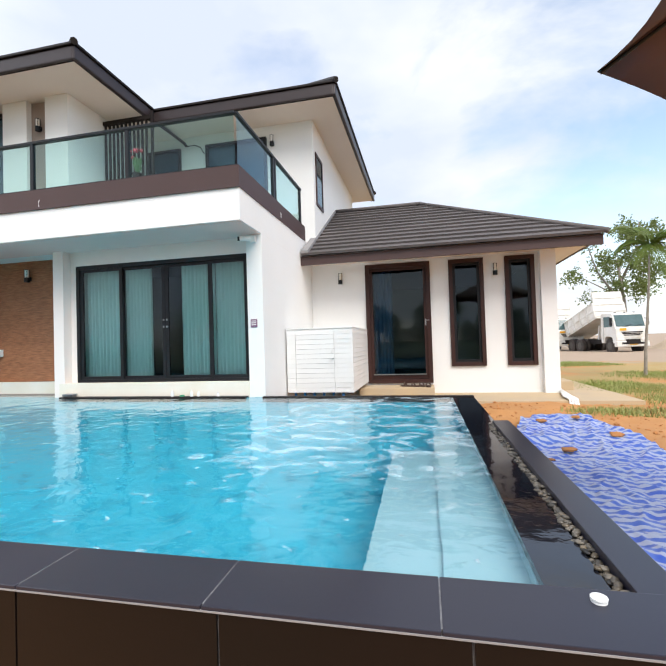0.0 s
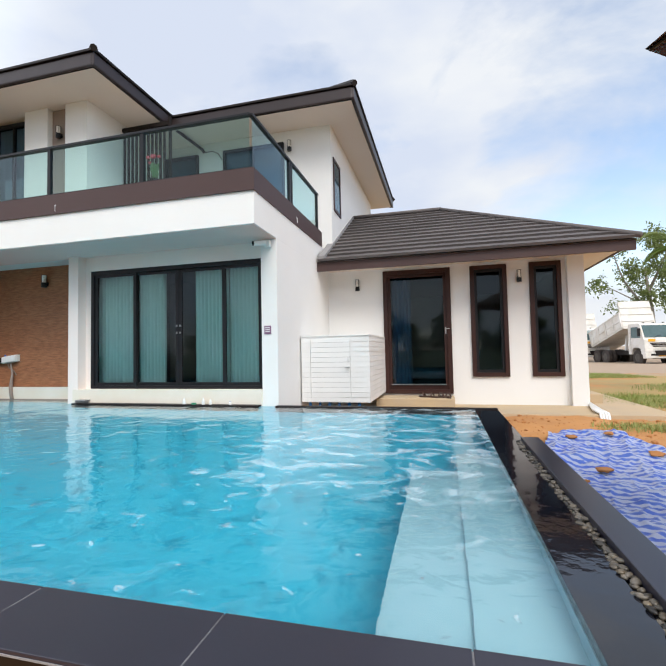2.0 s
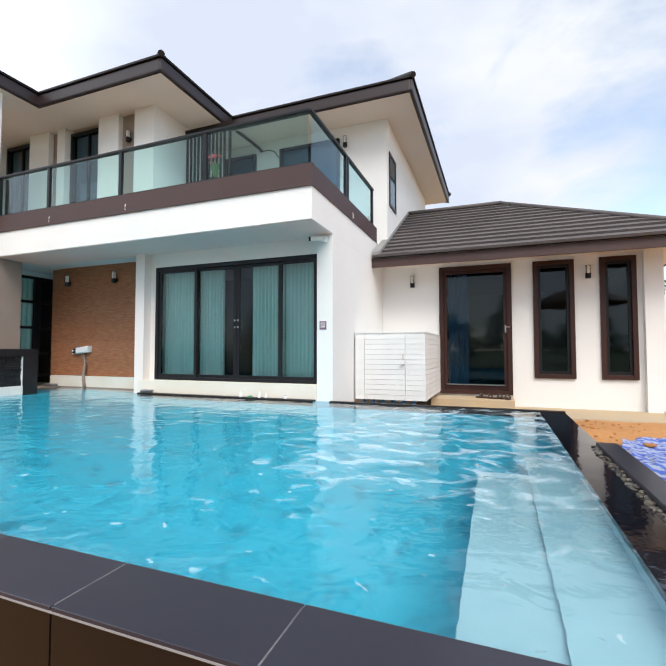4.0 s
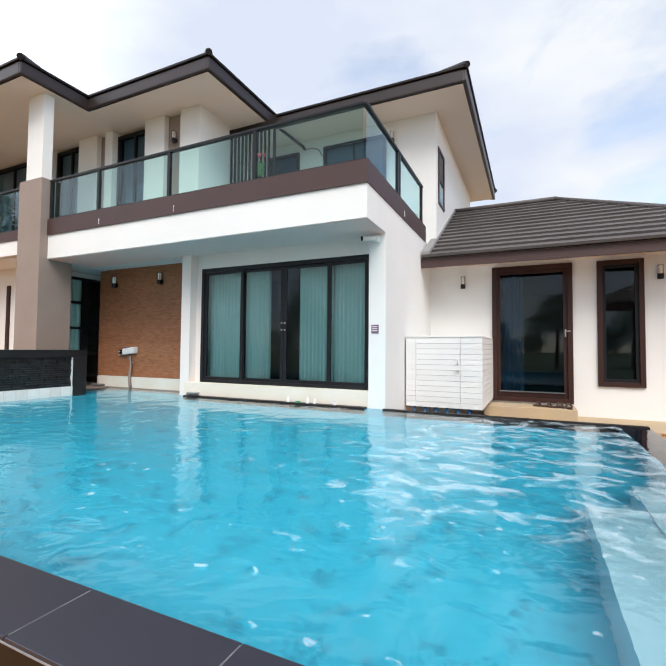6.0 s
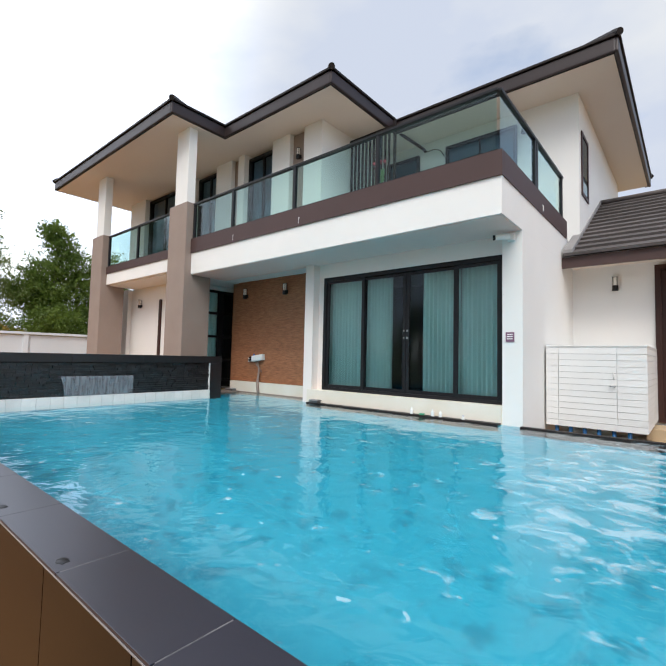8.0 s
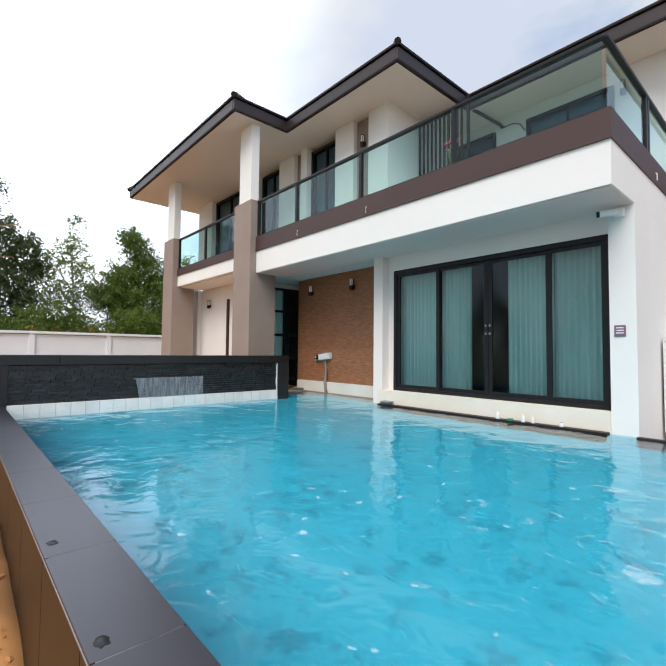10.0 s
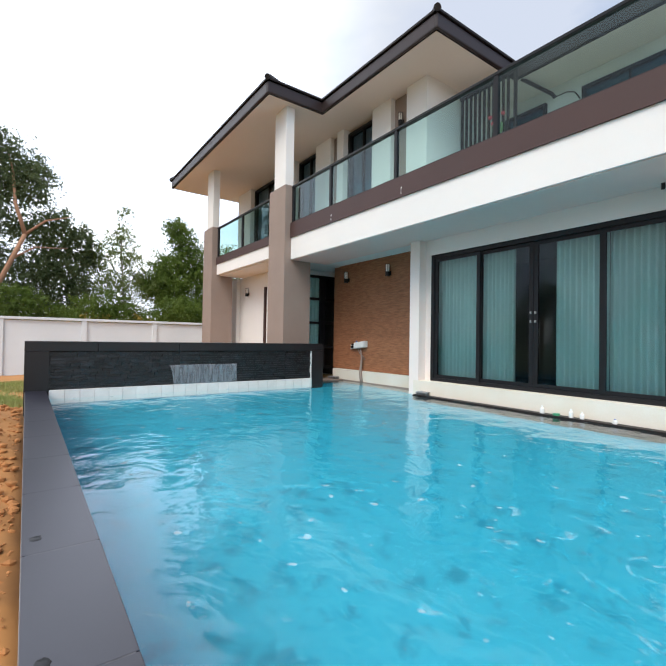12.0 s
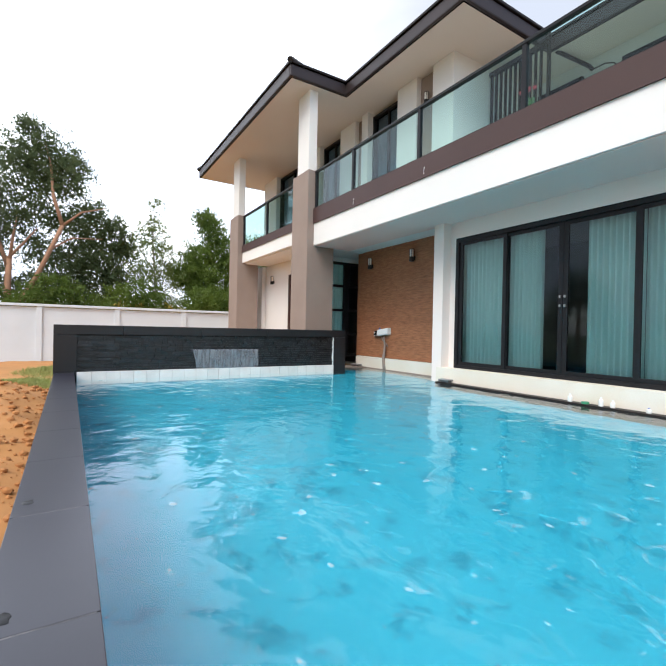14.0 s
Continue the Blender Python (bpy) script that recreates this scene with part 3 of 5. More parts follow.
part("soffit", boxes((-13.294, -1.066, 7.396, 13.14, SZ - 0.0185, SZ + 0.04), (-13.294, -7.386, 4.356, 7.396, SZ - 0.018, SZ + 0.041), (-7.386, -4.616, 5.486, 7.396, SZ - 0.0175, SZ + 0.042)), SOFFIT, house, "cream painted soffit")


def eave(points, parent):
    """Fascia board and half-round gutter with a tile edge over it, along an eave."""
    for (xa, ya, ox, oy), (xb, yb, _, _) in zip(points, points[1:]):
        along_x = abs(xb - xa) > abs(yb - ya)
        x0, x1, y0, y1 = min(xa, xb), max(xa, xb), min(ya, yb), max(ya, yb)
        t = 0.06
        if along_x:
            part("fascia", boxes((x0, x1, y0, y0 + t, SZ - 0.015, SZ + 0.17)), FASCIA, parent)
            part("gutter", boxes((x0 - 0.02, x1 + 0.02, y0 - 0.055, y0, SZ - 0.012, SZ + 0.19), bevel=0.02), GUTTER, parent)
            part("tile_edge", boxes((x0 - 0.05, x1 + 0.05, y0 - 0.08, y0 + 0.25, SZ + 0.195, SZ + 0.235), bevel=0.008), FASCIA, parent)
        else:
            s = 1 if ox > 0 else -1
            part("fascia", boxes((x0 - t if s > 0 else x0, x0 if s > 0 else x0 + t, y0, y1, SZ - 0.015, SZ + 0.17)), FASCIA, parent)
            part("gutter", boxes((x0 if s > 0 else x0 - 0.055, x0 + 0.055 if s > 0 else x0, y0 - 0.05, y1 + 0.05, SZ - 0.0125, SZ + 0.1895), bevel=0.02), GUTTER, parent)
            part("tile_edge", boxes((x0 - 0.25 if s > 0 else x0 - 0.08, x0 + 0.08 if s > 0 else x0 + 0.25, y0 - 0.05, y1 + 0.05, SZ + 0.196, SZ + 0.236), bevel=0.008), FASCIA, parent)


eave([(-13.30, 4.35, 0, -1), (-7.38, 4.35, 0, -1)], roof_a)
eave([(-7.38, 4.35, 1, 0), (-7.38, 5.48, 1, 0)], roof_a)
eave([(-13.30, 4.35, -1, 0), (-13.30, 9.0, -1, 0)], roof_a)
eave([(-7.38, 5.48, 0, -1), (-4.61, 5.48, 0, -1)], roof_b)
eave([(-4.61, 5.48, 1, 0), (-4.61, 7.39, 1, 0)], roof_b)
eave([(-4.61, 7.39, 0, -1), (-1.06, 7.39, 0, -1)], main_roof)
eave([(-1.06, 7.39, 1, 0), (-1.06, 13.2, 1, 0)], main_roof)


# ---- annex ----
AY = 8.186
for x0, x1 in ((-1.757, -0.705), (0.493, 0.825), (1.432, 1.79), (2.283, 2.60)):
    part("annex_wall", boxes((x0, x1, AY, AY + 0.2, -0.45, 2.19)), WHITE, house)
for x0, x1, low, high in ((-0.705, 0.493, -0.10, 2.14), (0.825, 1.432, 0.195, 2.135), (1.79, 2.283, 0.195, 2.135)):
    part("lintel", boxes((x0, x1, AY, AY + 0.2, high, 2.19)), WHITE, house)
    part("wall_below", boxes((x0, x1, AY, AY + 0.2, -0.45, low)), WHITE, house)
part("annex_side_wall", boxes((2.40, 2.60, AY + 0.2, 12.6, -0.45, 2.19)), WHITE, house)
part("annex_rear_wall", boxes((-1.7, 2.40, 12.4, 12.6, -0.45, 2.19)), WHITE, house)
part("annex_pilaster", boxes((2.36, 2.61, AY - 0.10, AY + 0.2, -0.45, 2.19), bevel=0.005), WHITE, house)
part("annex_soffit", boxes((-1.72, 3.08, 7.49, 12.6, 2.19, 2.22)), SOFFIT, house, "cream painted soffit")
part("annex_fascia", boxes((-1.80, 3.12, 7.44, 7.49, 2.085, 2.245), (3.085, 3.12, 7.49, 12.7, 2.178, 2.245)), BROWN, house, "brown fascia board")
annex_roof = bmesh.new()
pts = [(-1.72, 7.40, 2.235), (3.13, 7.40, 2.235), (0.36, 10.08, 3.75), (-1.72, 10.08, 3.75), (3.13, 12.8, 2.235), (-1.72, 12.8, 2.235)]
vs = [annex_roof.verts.new(Vector(p) * U) for p in pts]
for f in ((0, 1, 2, 3), (1, 4, 2), (4, 5, 3, 2), (0, 3, 5), (5, 4, 1, 0)):
    annex_roof.faces.new([vs[i] for i in f])
annex_roof = part("annex_roof", annex_roof, ROOF, house, "dark grey flat-tiled hip roof of the annex")
COURSES = 13
for i in range(COURSES):
    # each course of flat tiles overlaps the one below
    f0, f1 = i / COURSES, (i + 1.12) / COURSES
    bm = bmesh.new()
    def on(f, lift, right):
        y, z = 7.38 + (10.08 - 7.38) * f, 2.24 + (3.765 - 2.24) * f
        return Vector((3.15 + (0.36 - 3.15) * f if right else -1.72, y - lift * 0.44, z + lift * 0.9)) * U
    f1 = min(f1, 1.0)
    top = [bm.verts.new(on(f0, 0.052, False)), bm.verts.new(on(f0, 0.052, True)), bm.verts.new(on(f1, 0.012, True)), bm.verts.new(on(f1, 0.012, False))]
    low = [bm.verts.new(on(f0, 0.008, False)), bm.verts.new(on(f0, 0.008, True))]
    bm.faces.new(top), bm.faces.new((low[0], low[1], top[1], top[0]))
    part("tile_course", bm, ROOF, annex_roof)
part("hip_cap", tube(bmesh.new(), [(3.16, 7.36, 2.275), (0.36, 10.08, 3.81)], 0.045, 8), ROOF, annex_roof, smooth=True)
part("ridge_cap", tube(bmesh.new(), [(-1.70, 10.08, 3.82), (0.39, 10.08, 3.82)], 0.045, 8), ROOF, annex_roof, smooth=True)
part("verge", boxes((-1.72, -1.60, 7.38, 10.05, 0, 0.06), tilt=lambda x, y, z: Vector((x, y, z + 2.28 + (y - 7.38) * 0.565))), GROUT, annex_roof, "grey mortar verge")
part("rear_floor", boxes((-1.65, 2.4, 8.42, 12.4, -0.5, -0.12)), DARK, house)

# room shell coloured dark so the panes read dark
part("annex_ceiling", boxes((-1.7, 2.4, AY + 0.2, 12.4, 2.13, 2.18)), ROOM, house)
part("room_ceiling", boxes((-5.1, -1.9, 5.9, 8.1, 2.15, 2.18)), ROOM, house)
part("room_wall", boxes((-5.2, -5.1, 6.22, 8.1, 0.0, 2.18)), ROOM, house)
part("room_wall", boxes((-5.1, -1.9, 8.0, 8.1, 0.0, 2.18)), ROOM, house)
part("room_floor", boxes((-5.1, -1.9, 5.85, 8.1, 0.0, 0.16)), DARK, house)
# recess beside the cladding, and the left bay
part("recess_wall", boxes((-8.2, -7.63, 6.52, 6.7, -0.5, 2.324)), WHITE, house)
part("recess_header", boxes((-8.25, -8.12, 5.2, 6.52, 2.10, 2.19)), WHITE, house)
part("recess_ceiling", boxes((-8.069, -7.452, 4.96, 6.9, 2.191, 2.199)), WHITE, house)
part("bay_wall", boxes((-9.80, -8.25, 5.60, 5.75, -0.5, 2.324)), WHITE, house)
part("bay_wall", boxes((-12.1, -9.90, 5.60, 5.75, -0.5, 2.324)), WHITE, house)
part("bay_pilaster", boxes((-12.1, -11.35, 5.50, 5.60, -0.5, 2.324), bevel=0.005), WHITE, house)
part("bay_header", boxes((-9.90, -9.80, 5.60, 5.75, 1.98, 2.324)), WHITE, house)

# ---- doors and windows ----
def window(name, x0, x1, y, z0, z1, label, frame_mat, pane_mat, face=0.06, depth=0.10, cols=1, rows=1, bar=0.03, kind_name="window"):
    """A framed window that faces the pool: frame bars, glazing bars and panes."""
    w = thing(name, (x0 + x1) / 2, y, z0, label, kind_name, kind="structure")
    for r in ((x0, x0 + face, y - 0.02, y + depth, z0, z1), (x1 - face, x1, y - 0.02, y + depth, z0, z1), (x0 + face, x1 - face, y - 0.02, y + depth, z1 - face, z1), (x0 + face, x1 - face, y - 0.02, y + depth, z0, z0 + face)):
        part("frame", boxes(r, bevel=0.004), frame_mat, w)
    ix0, ix1, iz0, iz1 = x0 + face, x1 - face, z0 + face, z1 - face
    for k in range(1, cols):
        c = ix0 + (ix1 - ix0) * k / cols
        part("mullion", boxes((c - bar / 2, c + bar / 2, y + 0.01, y + depth - 0.02, iz0, iz1)), frame_mat, w)
    for k in range(1, rows):
        c = iz0 + (iz1 - iz0) * k / rows
        part("glazing_bar", boxes((ix0, ix1, y + 0.012, y + depth - 0.022, c - bar / 2, c + bar / 2)), frame_mat, w)
    pane(ix0, ix1, y + 0.04, y + 0.046, iz0, iz1, pane_mat, w)
    return w


def curtain(x0, x1, y, z0, z1, folds, label, material):
    bm = bmesh.new()
    n = folds * 8
    cols = []
    for i in range(n + 1):
        f = i / n
        x = x0 + (x1 - x0) * f
        ph = f * folds * 6.2832 + 0.9 * noise.noise((f * folds * 0.7, x0, 0))
        d = 0.050 * math.sin(ph) + 0.022 * noise.noise((f * folds * 1.7, x0, 5))
        cols.append([bm.verts.new(Vector((x, y + d * (1.0 - 0.25 * k), z1 + (z0 - z1) * k)) * U) for k in (0, 0.5, 1)])
    for a, b in zip(cols, cols[1:]):
        for k in range(2):
            bm.faces.new((a[k], a[k + 1], b[k + 1], b[k]))
    return tagged(part("curtain", bm, material, None, label, smooth=True), category="curtain", group="curtains")


def handle(x, y, z, parent, up=0.05):
    part("handle", tube(bmesh.new(), [(x, y, z), (x, y - 0.035, z), (x + 0.07, y - 0.035, z)], 0.008, 8), STEEL, parent, "steel lever handle", smooth=True)
    part("lock_plate", boxes((x - 0.012, x + 0.012, y - 0.008, y, z - 0.09, z + 0.03), bevel=0.003), STEEL, parent)


slider = thing("door_1", -3.41, YD, 0.2, "black aluminium four-panel sliding glass door", "sliding door", kind="structure")
for r in ((-4.82, -4.765, 5.67, 5.78, 0.2, 1.975), (-2.03, -1.975, 5.67, 5.78, 0.2, 1.975), (-4.765, -2.03, 5.67, 5.78, 1.915, 1.975), (-4.765, -2.03, 5.67, 5.78, 0.2, 0.245)):
    part("frame", boxes(r, bevel=0.004), BLACK, slider)
for i, (x0, x1, y) in enumerate(((-4.765, -4.03, 5.69), (-4.07, -3.335, 5.715), (-3.33, -2.59, 5.715), (-2.62, -2.03, 5.69))):
    sash = part("sash", boxes((x0, x0 + 0.05, y, y + 0.024, 0.245, 1.915), (x1 - 0.05, x1, y, y + 0.024, 0.245, 1.915), (x0 + 0.05, x1 - 0.05, y, y + 0.024, 1.875, 1.915), (x0 + 0.05, x1 - 0.05, y, y + 0.024, 0.245, 0.29)), BLACK, slider)
    pane(x0 + 0.05, x1 - 0.05, y + 0.009, y + 0.014, 0.29, 1.875, PANE, sash)
    if i in (1, 2):
        for z in (1.00, 1.10):
            part("handle", boxes((x1 - 0.035 if i == 1 else x0 + 0.015, x1 - 0.015 if i == 1 else x0 + 0.035, y - 0.018, y, z - 0.014, z + 0.014), bevel=0.003), STEEL, sash, "small steel pull")
for x0, x1, folds in ((-5.04, -4.10, 15), (-4.10, -3.64, 8), (-3.14, -2.60, 9), (-2.60, -1.99, 10)):
    curtain(x0, x1, 5.86, 0.22, 1.93, folds, "pale teal pleated curtain behind the sliding door", CURTAIN)

annex_door = window("door_2", -0.705, 0.493, AY - 0.02, -0.10, 2.14, "brown framed glass door of the annex", WOODF, PANE_DARK, 0.075, 0.12, kind_name="door")
for r in ((-0.63, -0.575, AY + 0.0, AY + 0.05, -0.02, 2.065), (0.363, 0.418, AY + 0.0, AY + 0.05, -0.02, 2.065), (-0.575, 0.363, AY, AY + 0.05, 2.005, 2.065), (-0.575, 0.363, AY, AY + 0.05, -0.02, 0.07)):
    part("leaf_rail", boxes(r, bevel=0.003), WOODF, annex_door)
part("threshold", boxes((-0.59, 0.375, AY - 0.035, AY, 0.055, 0.07)), STEEL, annex_door, "bright metal weather bar")
handle(0.39, AY, 1.05, annex_door)
BLUE_CURTAIN = mat("pale_blue_curtain", (0.42, 0.55, 0.66), 0.85, (0.34, 0.46, 0.58), 2, 70, 0.1)
curtain(-0.56, -0.22, AY + 0.14, 0.0, 2.02, 5, "pale blue curtain drawn to one side of the annex door", BLUE_CURTAIN)
for x0, x1, nm in ((0.825, 1.432, "window_1"), (1.79, 2.283, "window_2")):
    w = window(nm, x0, x1, AY - 0.02, 0.195, 2.135, "tall narrow brown framed window of the annex", WOODF, PANE_DARK, 0.07, 0.12)
    for r in ((x0 + 0.07, x0 + 0.115, AY + 0.0, AY + 0.04, 0.265, 2.065), (x1 - 0.115, x1 - 0.07, AY, AY + 0.04, 0.265, 2.065), (x0 + 0.115, x1 - 0.115, AY, AY + 0.04, 2.015, 2.065), (x0 + 0.115, x1 - 0.115, AY, AY + 0.04, 0.265, 0.315)):
        part("sash", boxes(r), BLACK, w)
window("window_3", -7.57, -6.68, 6.26, 2.75, 4.94, "dark balcony window of the upper storey", BLACK, PANE_DARK, 0.05, 0.085, cols=2, rows=1)
window("window_4", -9.49, -8.58, 6.26, 2.75, 4.97, "dark balcony window of the upper storey", BLACK, PANE_DARK, 0.05, 0.085, cols=2)
window("window_5", -11.94, -10.33, 6.26, 2.75, 4.97, "dark balcony window of the upper storey", BLACK, PANE_DARK, 0.05, 0.085, cols=2)
window("window_6", -3.85, -2.55, 8.0, 2.75, 4.78, "dark sliding door onto the balcony corner", BLACK, PANE_DARK, 0.05, 0.045, cols=2)
window("window_7", -5.17, -4.42, 8.0, 2.75, 4.78, "dark window beside the balcony corner", BLACK, PANE_DARK, 0.05, 0.045)
# window on the gable side and the glazed wall of the recess face along x
side = thing("window_8", -1.62, 8.5, 3.4, "narrow brown framed window in the side wall", "window", kind="structure")
for r in ((-1.64, -1.60, 8.20, 8.26, 3.40, 4.45), (-1.64, -1.60, 8.70, 8.76, 3.40, 4.45), (-1.64, -1.60, 8.26, 8.70, 4.39, 4.45), (-1.64, -1.60, 8.26, 8.70, 3.40, 3.46)):
    part("frame", boxes(r, bevel=0.003), WOODF, side)
pane(-1.618, -1.61, 8.26, 8.70, 3.46, 4.39, PANE_DARK, side, (1, 0))
bay = thing("window_9", -8.18, 6.0, 0.15, "black framed glazed wall with small panes", "window", kind="structure")
for y, half in ((5.20, 0.03), (5.66, 0.03), (6.08, 0.06), (6.48, 0.03)):
    part("mullion", boxes((-8.21, -8.15, y - half, y + half, 0.15, 2.10), bevel=0.003), BLACK, bay)
for z in (0.15, 0.58, 1.08, 1.58, 2.05):
    part("glazing_bar", boxes((-8.205, -8.155, 5.20, 6.5, z, z + 0.05)), BLACK, bay)
pane(-8.185, -8.18, 5.2, 6.5, 0.15, 2.1, PANE, bay, (1, 0))
# added near-black sheets stand in for the shade behind the panes
part("shade_backing", boxes((-8.9, -8.8, 5.75, 6.6, 0.0, 2.18)), DARK, bay)
part("shade_backing", boxes((-8.8, -8.22, 6.50, 6.515, 0.0, 2.18)), DARK, bay)
bm = bmesh.new()
cols = []
for i in range(61):
    y = 5.15 + 1.0 * i / 60
    cols.append([bm.verts.new(Vector((-8.28 + 0.022 * math.sin(i * 1.1), y, z)) * U) for z in (2.08, 0.16)])
for a, b in zip(cols, cols[1:]):
    bm.faces.new((a[0], a[1], b[1], b[0]))
tagged(part("curtain", bm, CURTAIN, None, "pale teal curtain behind the glazed wall", smooth=True), category="curtain", group="curtains")
bay_door = thing("door_3", -9.85, 5.6, -0.4, "narrow dark brown door edge in the bay", "door", kind="structure")
part("leaf", boxes((-9.90, -9.80, 5.57, 5.60, -0.4, 1.98), bevel=0.004), WOODF, bay_door)

# ---- balcony railing ----
def railing(name, spans, label, base=2.86):
    """Glass balustrade: posts, top rail, bottom shoe and panes, from straight spans."""
    rail = thing(name, spans[0][0][0], spans[0][0][1], base, label, "railing")
    for (xa, ya), (xb, yb), stops in spans:
        a, b = Vector((xa, ya, 0)), Vector((xb, yb, 0))
        d = (b - a).normalized()
        s = Vector((-d.y, d.x, 0))
        def bar(u0, u1, half, z0, z1, material, nm, bevel=0.0):
            lo, hi = a + d * u0 - s * half, a + d * u1 + s * half
            part(nm, boxes((min(lo.x, hi.x), max(lo.x, hi.x), min(lo.y, hi.y), max(lo.y, hi.y), z0, z1), bevel=bevel), material, rail)
        length = (b - a).length
        bar(0, length, 0.03, 3.505, 3.54, BLACK, "top_rail", 0.006)
        bar(0, length, 0.018, base, base + 0.025, BLACK, "bottom_rail")
        for u in stops:
            bar(u - 0.025, u + 0.025, 0.024, base, 3.505, BLACK, "post", 0.004)
        marks = sorted({0, *stops, length})
        for u, v in zip(marks, marks[1:]):
            if v - u > 0.15:
                lo, hi = a + d * (u + 0.02) - s * 0.005, a + d * (v - 0.02) + s * 0.005
                pane(min(lo.x, hi.x), max(lo.x, hi.x), min(lo.y, hi.y), max(lo.y, hi.y), base + 0.025, 3.505, RAIL_GLASS, rail, (-s.x, -s.y) if abs(d.x) > 0.5 else (1, 0))
    return rail


railing("balcony_railing", [((-7.44, 4.905), (-1.793, 4.905), [0.03, 1.20, 2.68, 4.15]), ((-1.793, 4.905), (-1.793, 7.66), [1.28, 1.36, 2.70])], "green glass balcony railing with black metal rails")
railing("balcony_railing", [((-11.16, 4.905), (-8.06, 4.905), [0.03, 1.5, 3.05])], "green glass balcony railing between taupe columns", 2.775)

# slatted screen on the balcony
screen = thing("slatted_screen", -4.9, 6.95, 2.75, "dark vertical slat screen on the balcony", "screen")
part("top_rail", boxes((-5.35, -4.36, 6.93, 6.99, 4.86, 4.93)), FASCIA, screen)
part("bottom_rail", boxes((-5.35, -4.36, 6.93, 6.99, 2.80, 2.86)), FASCIA, screen)
part("post", boxes((-4.36, -4.32, 6.94, 6.98, 2.75, 5.015)), FASCIA, screen)
slat_mesh = mesh_of("slat", boxes((-0.013, 0.013, -0.02, 0.02, 0, 2.07)), FASCIA)
for i in range(11):
    piece("slat", slat_mesh, -5.31 + i * 0.085, 6.96, 2.86, screen)

# ---- wall lamps ----
def wall_lamp(x, y, z, toward):
    """A clear cylinder on a black cup and bracket."""
    lamp = thing("wall_lamp", x, y, z, "black wall lamp with frosted glass cylinder", "wall lamp", "wall lamps")
    dx, dy = toward
    part("bracket", boxes((x - 0.03 + 0.0, x + 0.03, y - 0.012, y, z - 0.055, z + 0.015) if dy else (x, x + 0.012, y - 0.03, y + 0.03, z - 0.055, z + 0.015), bevel=0.003), BLACK, lamp)
    cx, cy = x + dx * 0.06, y + dy * 0.06
    part("arm", tube(bmesh.new(), [(x, y, z - 0.03), (cx, cy, z - 0.03)], 0.012, 8), BLACK, lamp)
    part("cup", tube(bmesh.new(), [(cx, cy, z - 0.075), (cx, cy, z + 0.0)], 0.040, 14), BLACK, lamp, smooth=False)
    part("cylinder", tube(bmesh.new(), [(cx, cy, z), (cx, cy, z + 0.12)], 0.031, 14), LAMP, lamp, "frosted glass cylinder", smooth=False)
    for k in range(4):
        a = 0.785 + k * 1.5708
        rx, ry = cx + 0.037 * math.cos(a), cy + 0.037 * math.sin(a)
        part("cage_rod", tube(bmesh.new(), [(rx, ry, z), (rx, ry, z + 0.128)], 0.0035, 5), BLACK, lamp)
    part("cage_ring", tube(bmesh.new(), [(cx + 0.037 * math.cos(q * 0.5236), cy + 0.037 * math.sin(q * 0.5236), z + 0.128) for q in range(13)], 0.0035, 5), BLACK, lamp)
    return lamp


for x, y, z in ((-7.17, YW, 1.92), (-6.02, YW, 1.92), (-10.80, 5.60, 1.90), (-1.177, AY, 1.88), (1.625, AY, 1.88), (-2.43, 8.05, 4.66), (-5.99, 6.22, 4.55)):
    wall_lamp(x, y, z, (0, -1))

# ---- pump cabinet ----
CAB = mat("white_siding", (0.78, 0.78, 0.77), 0.6, (0.72, 0.71, 0.69), 1.5, 60, 0.05, per_piece=0.03)
cabinet = thing("pump_cabinet", -1.2, 7.3, -0.06, "white slatted pump cabinet with small door", "cabinet")
part("core", boxes((-1.72, -0.708, 6.45, 8.18, -0.05, 0.905)), CAB, cabinet)
part("lid", boxes((-1.728, -0.693, 6.43, 8.18, 0.907, 0.925), bevel=0.003), CAB, cabinet)
cab_door = part("door", boxes((-1.575, -0.985, 6.441, 6.449, 0.07, 0.885)), GROUT, cabinet)
z = -0.060
while z < 0.90:
    h = 0.0735
    t = min(z + h - 0.004, 0.905)
    part("siding_board", boxes((-1.728, -1.588, 6.436, 6.449, z, t)), CAB, cabinet)
    part("siding_board", boxes((-0.975, -0.695, 6.436, 6.449, z, t)), CAB, cabinet)
    part("siding_board", boxes((-0.708, -0.695, 6.449, 8.18, z, t)), CAB, cabinet)
    if z > 0.06 and t < 0.89:
        part("siding_board", boxes((-1.582, -0.981, 6.434, 6.441, z, t)), CAB, cab_door)
    elif z <= 0.06 or t >= 0.89:
        part("siding_board", boxes((-1.586, -0.977, 6.436, 6.449, z, t)), CAB, cabinet)
    z += h
part("handle", tube(bmesh.new(), [(-1.0, 6.434, 0.45), (-1.0, 6.40, 0.45), (-1.05, 6.40, 0.45)], 0.009, 8), STEEL, cab_door, "steel lever handle")
part("hasp", tube(bmesh.new(), [(-1.01, 6.43, 0.53), (-1.01, 6.41, 0.56), (-1.01, 6.43, 0.60)], 0.006, 8), STEEL, cab_door)
PIPE_BLUE = mat("blue_pvc", (0.02, 0.16, 0.42), 0.4)
for i in range(6):
    p = tagged(part("pipe_stub", tube(bmesh.new(), [(-1.62 + i * 0.15, 6.50, -0.42), (-1.62 + i * 0.15, 6.50, -0.052)], 0.022, 10), PIPE_BLUE, None, "blue plastic pipe under the pump cabinet", True), category="pipe", group="blue pipes")

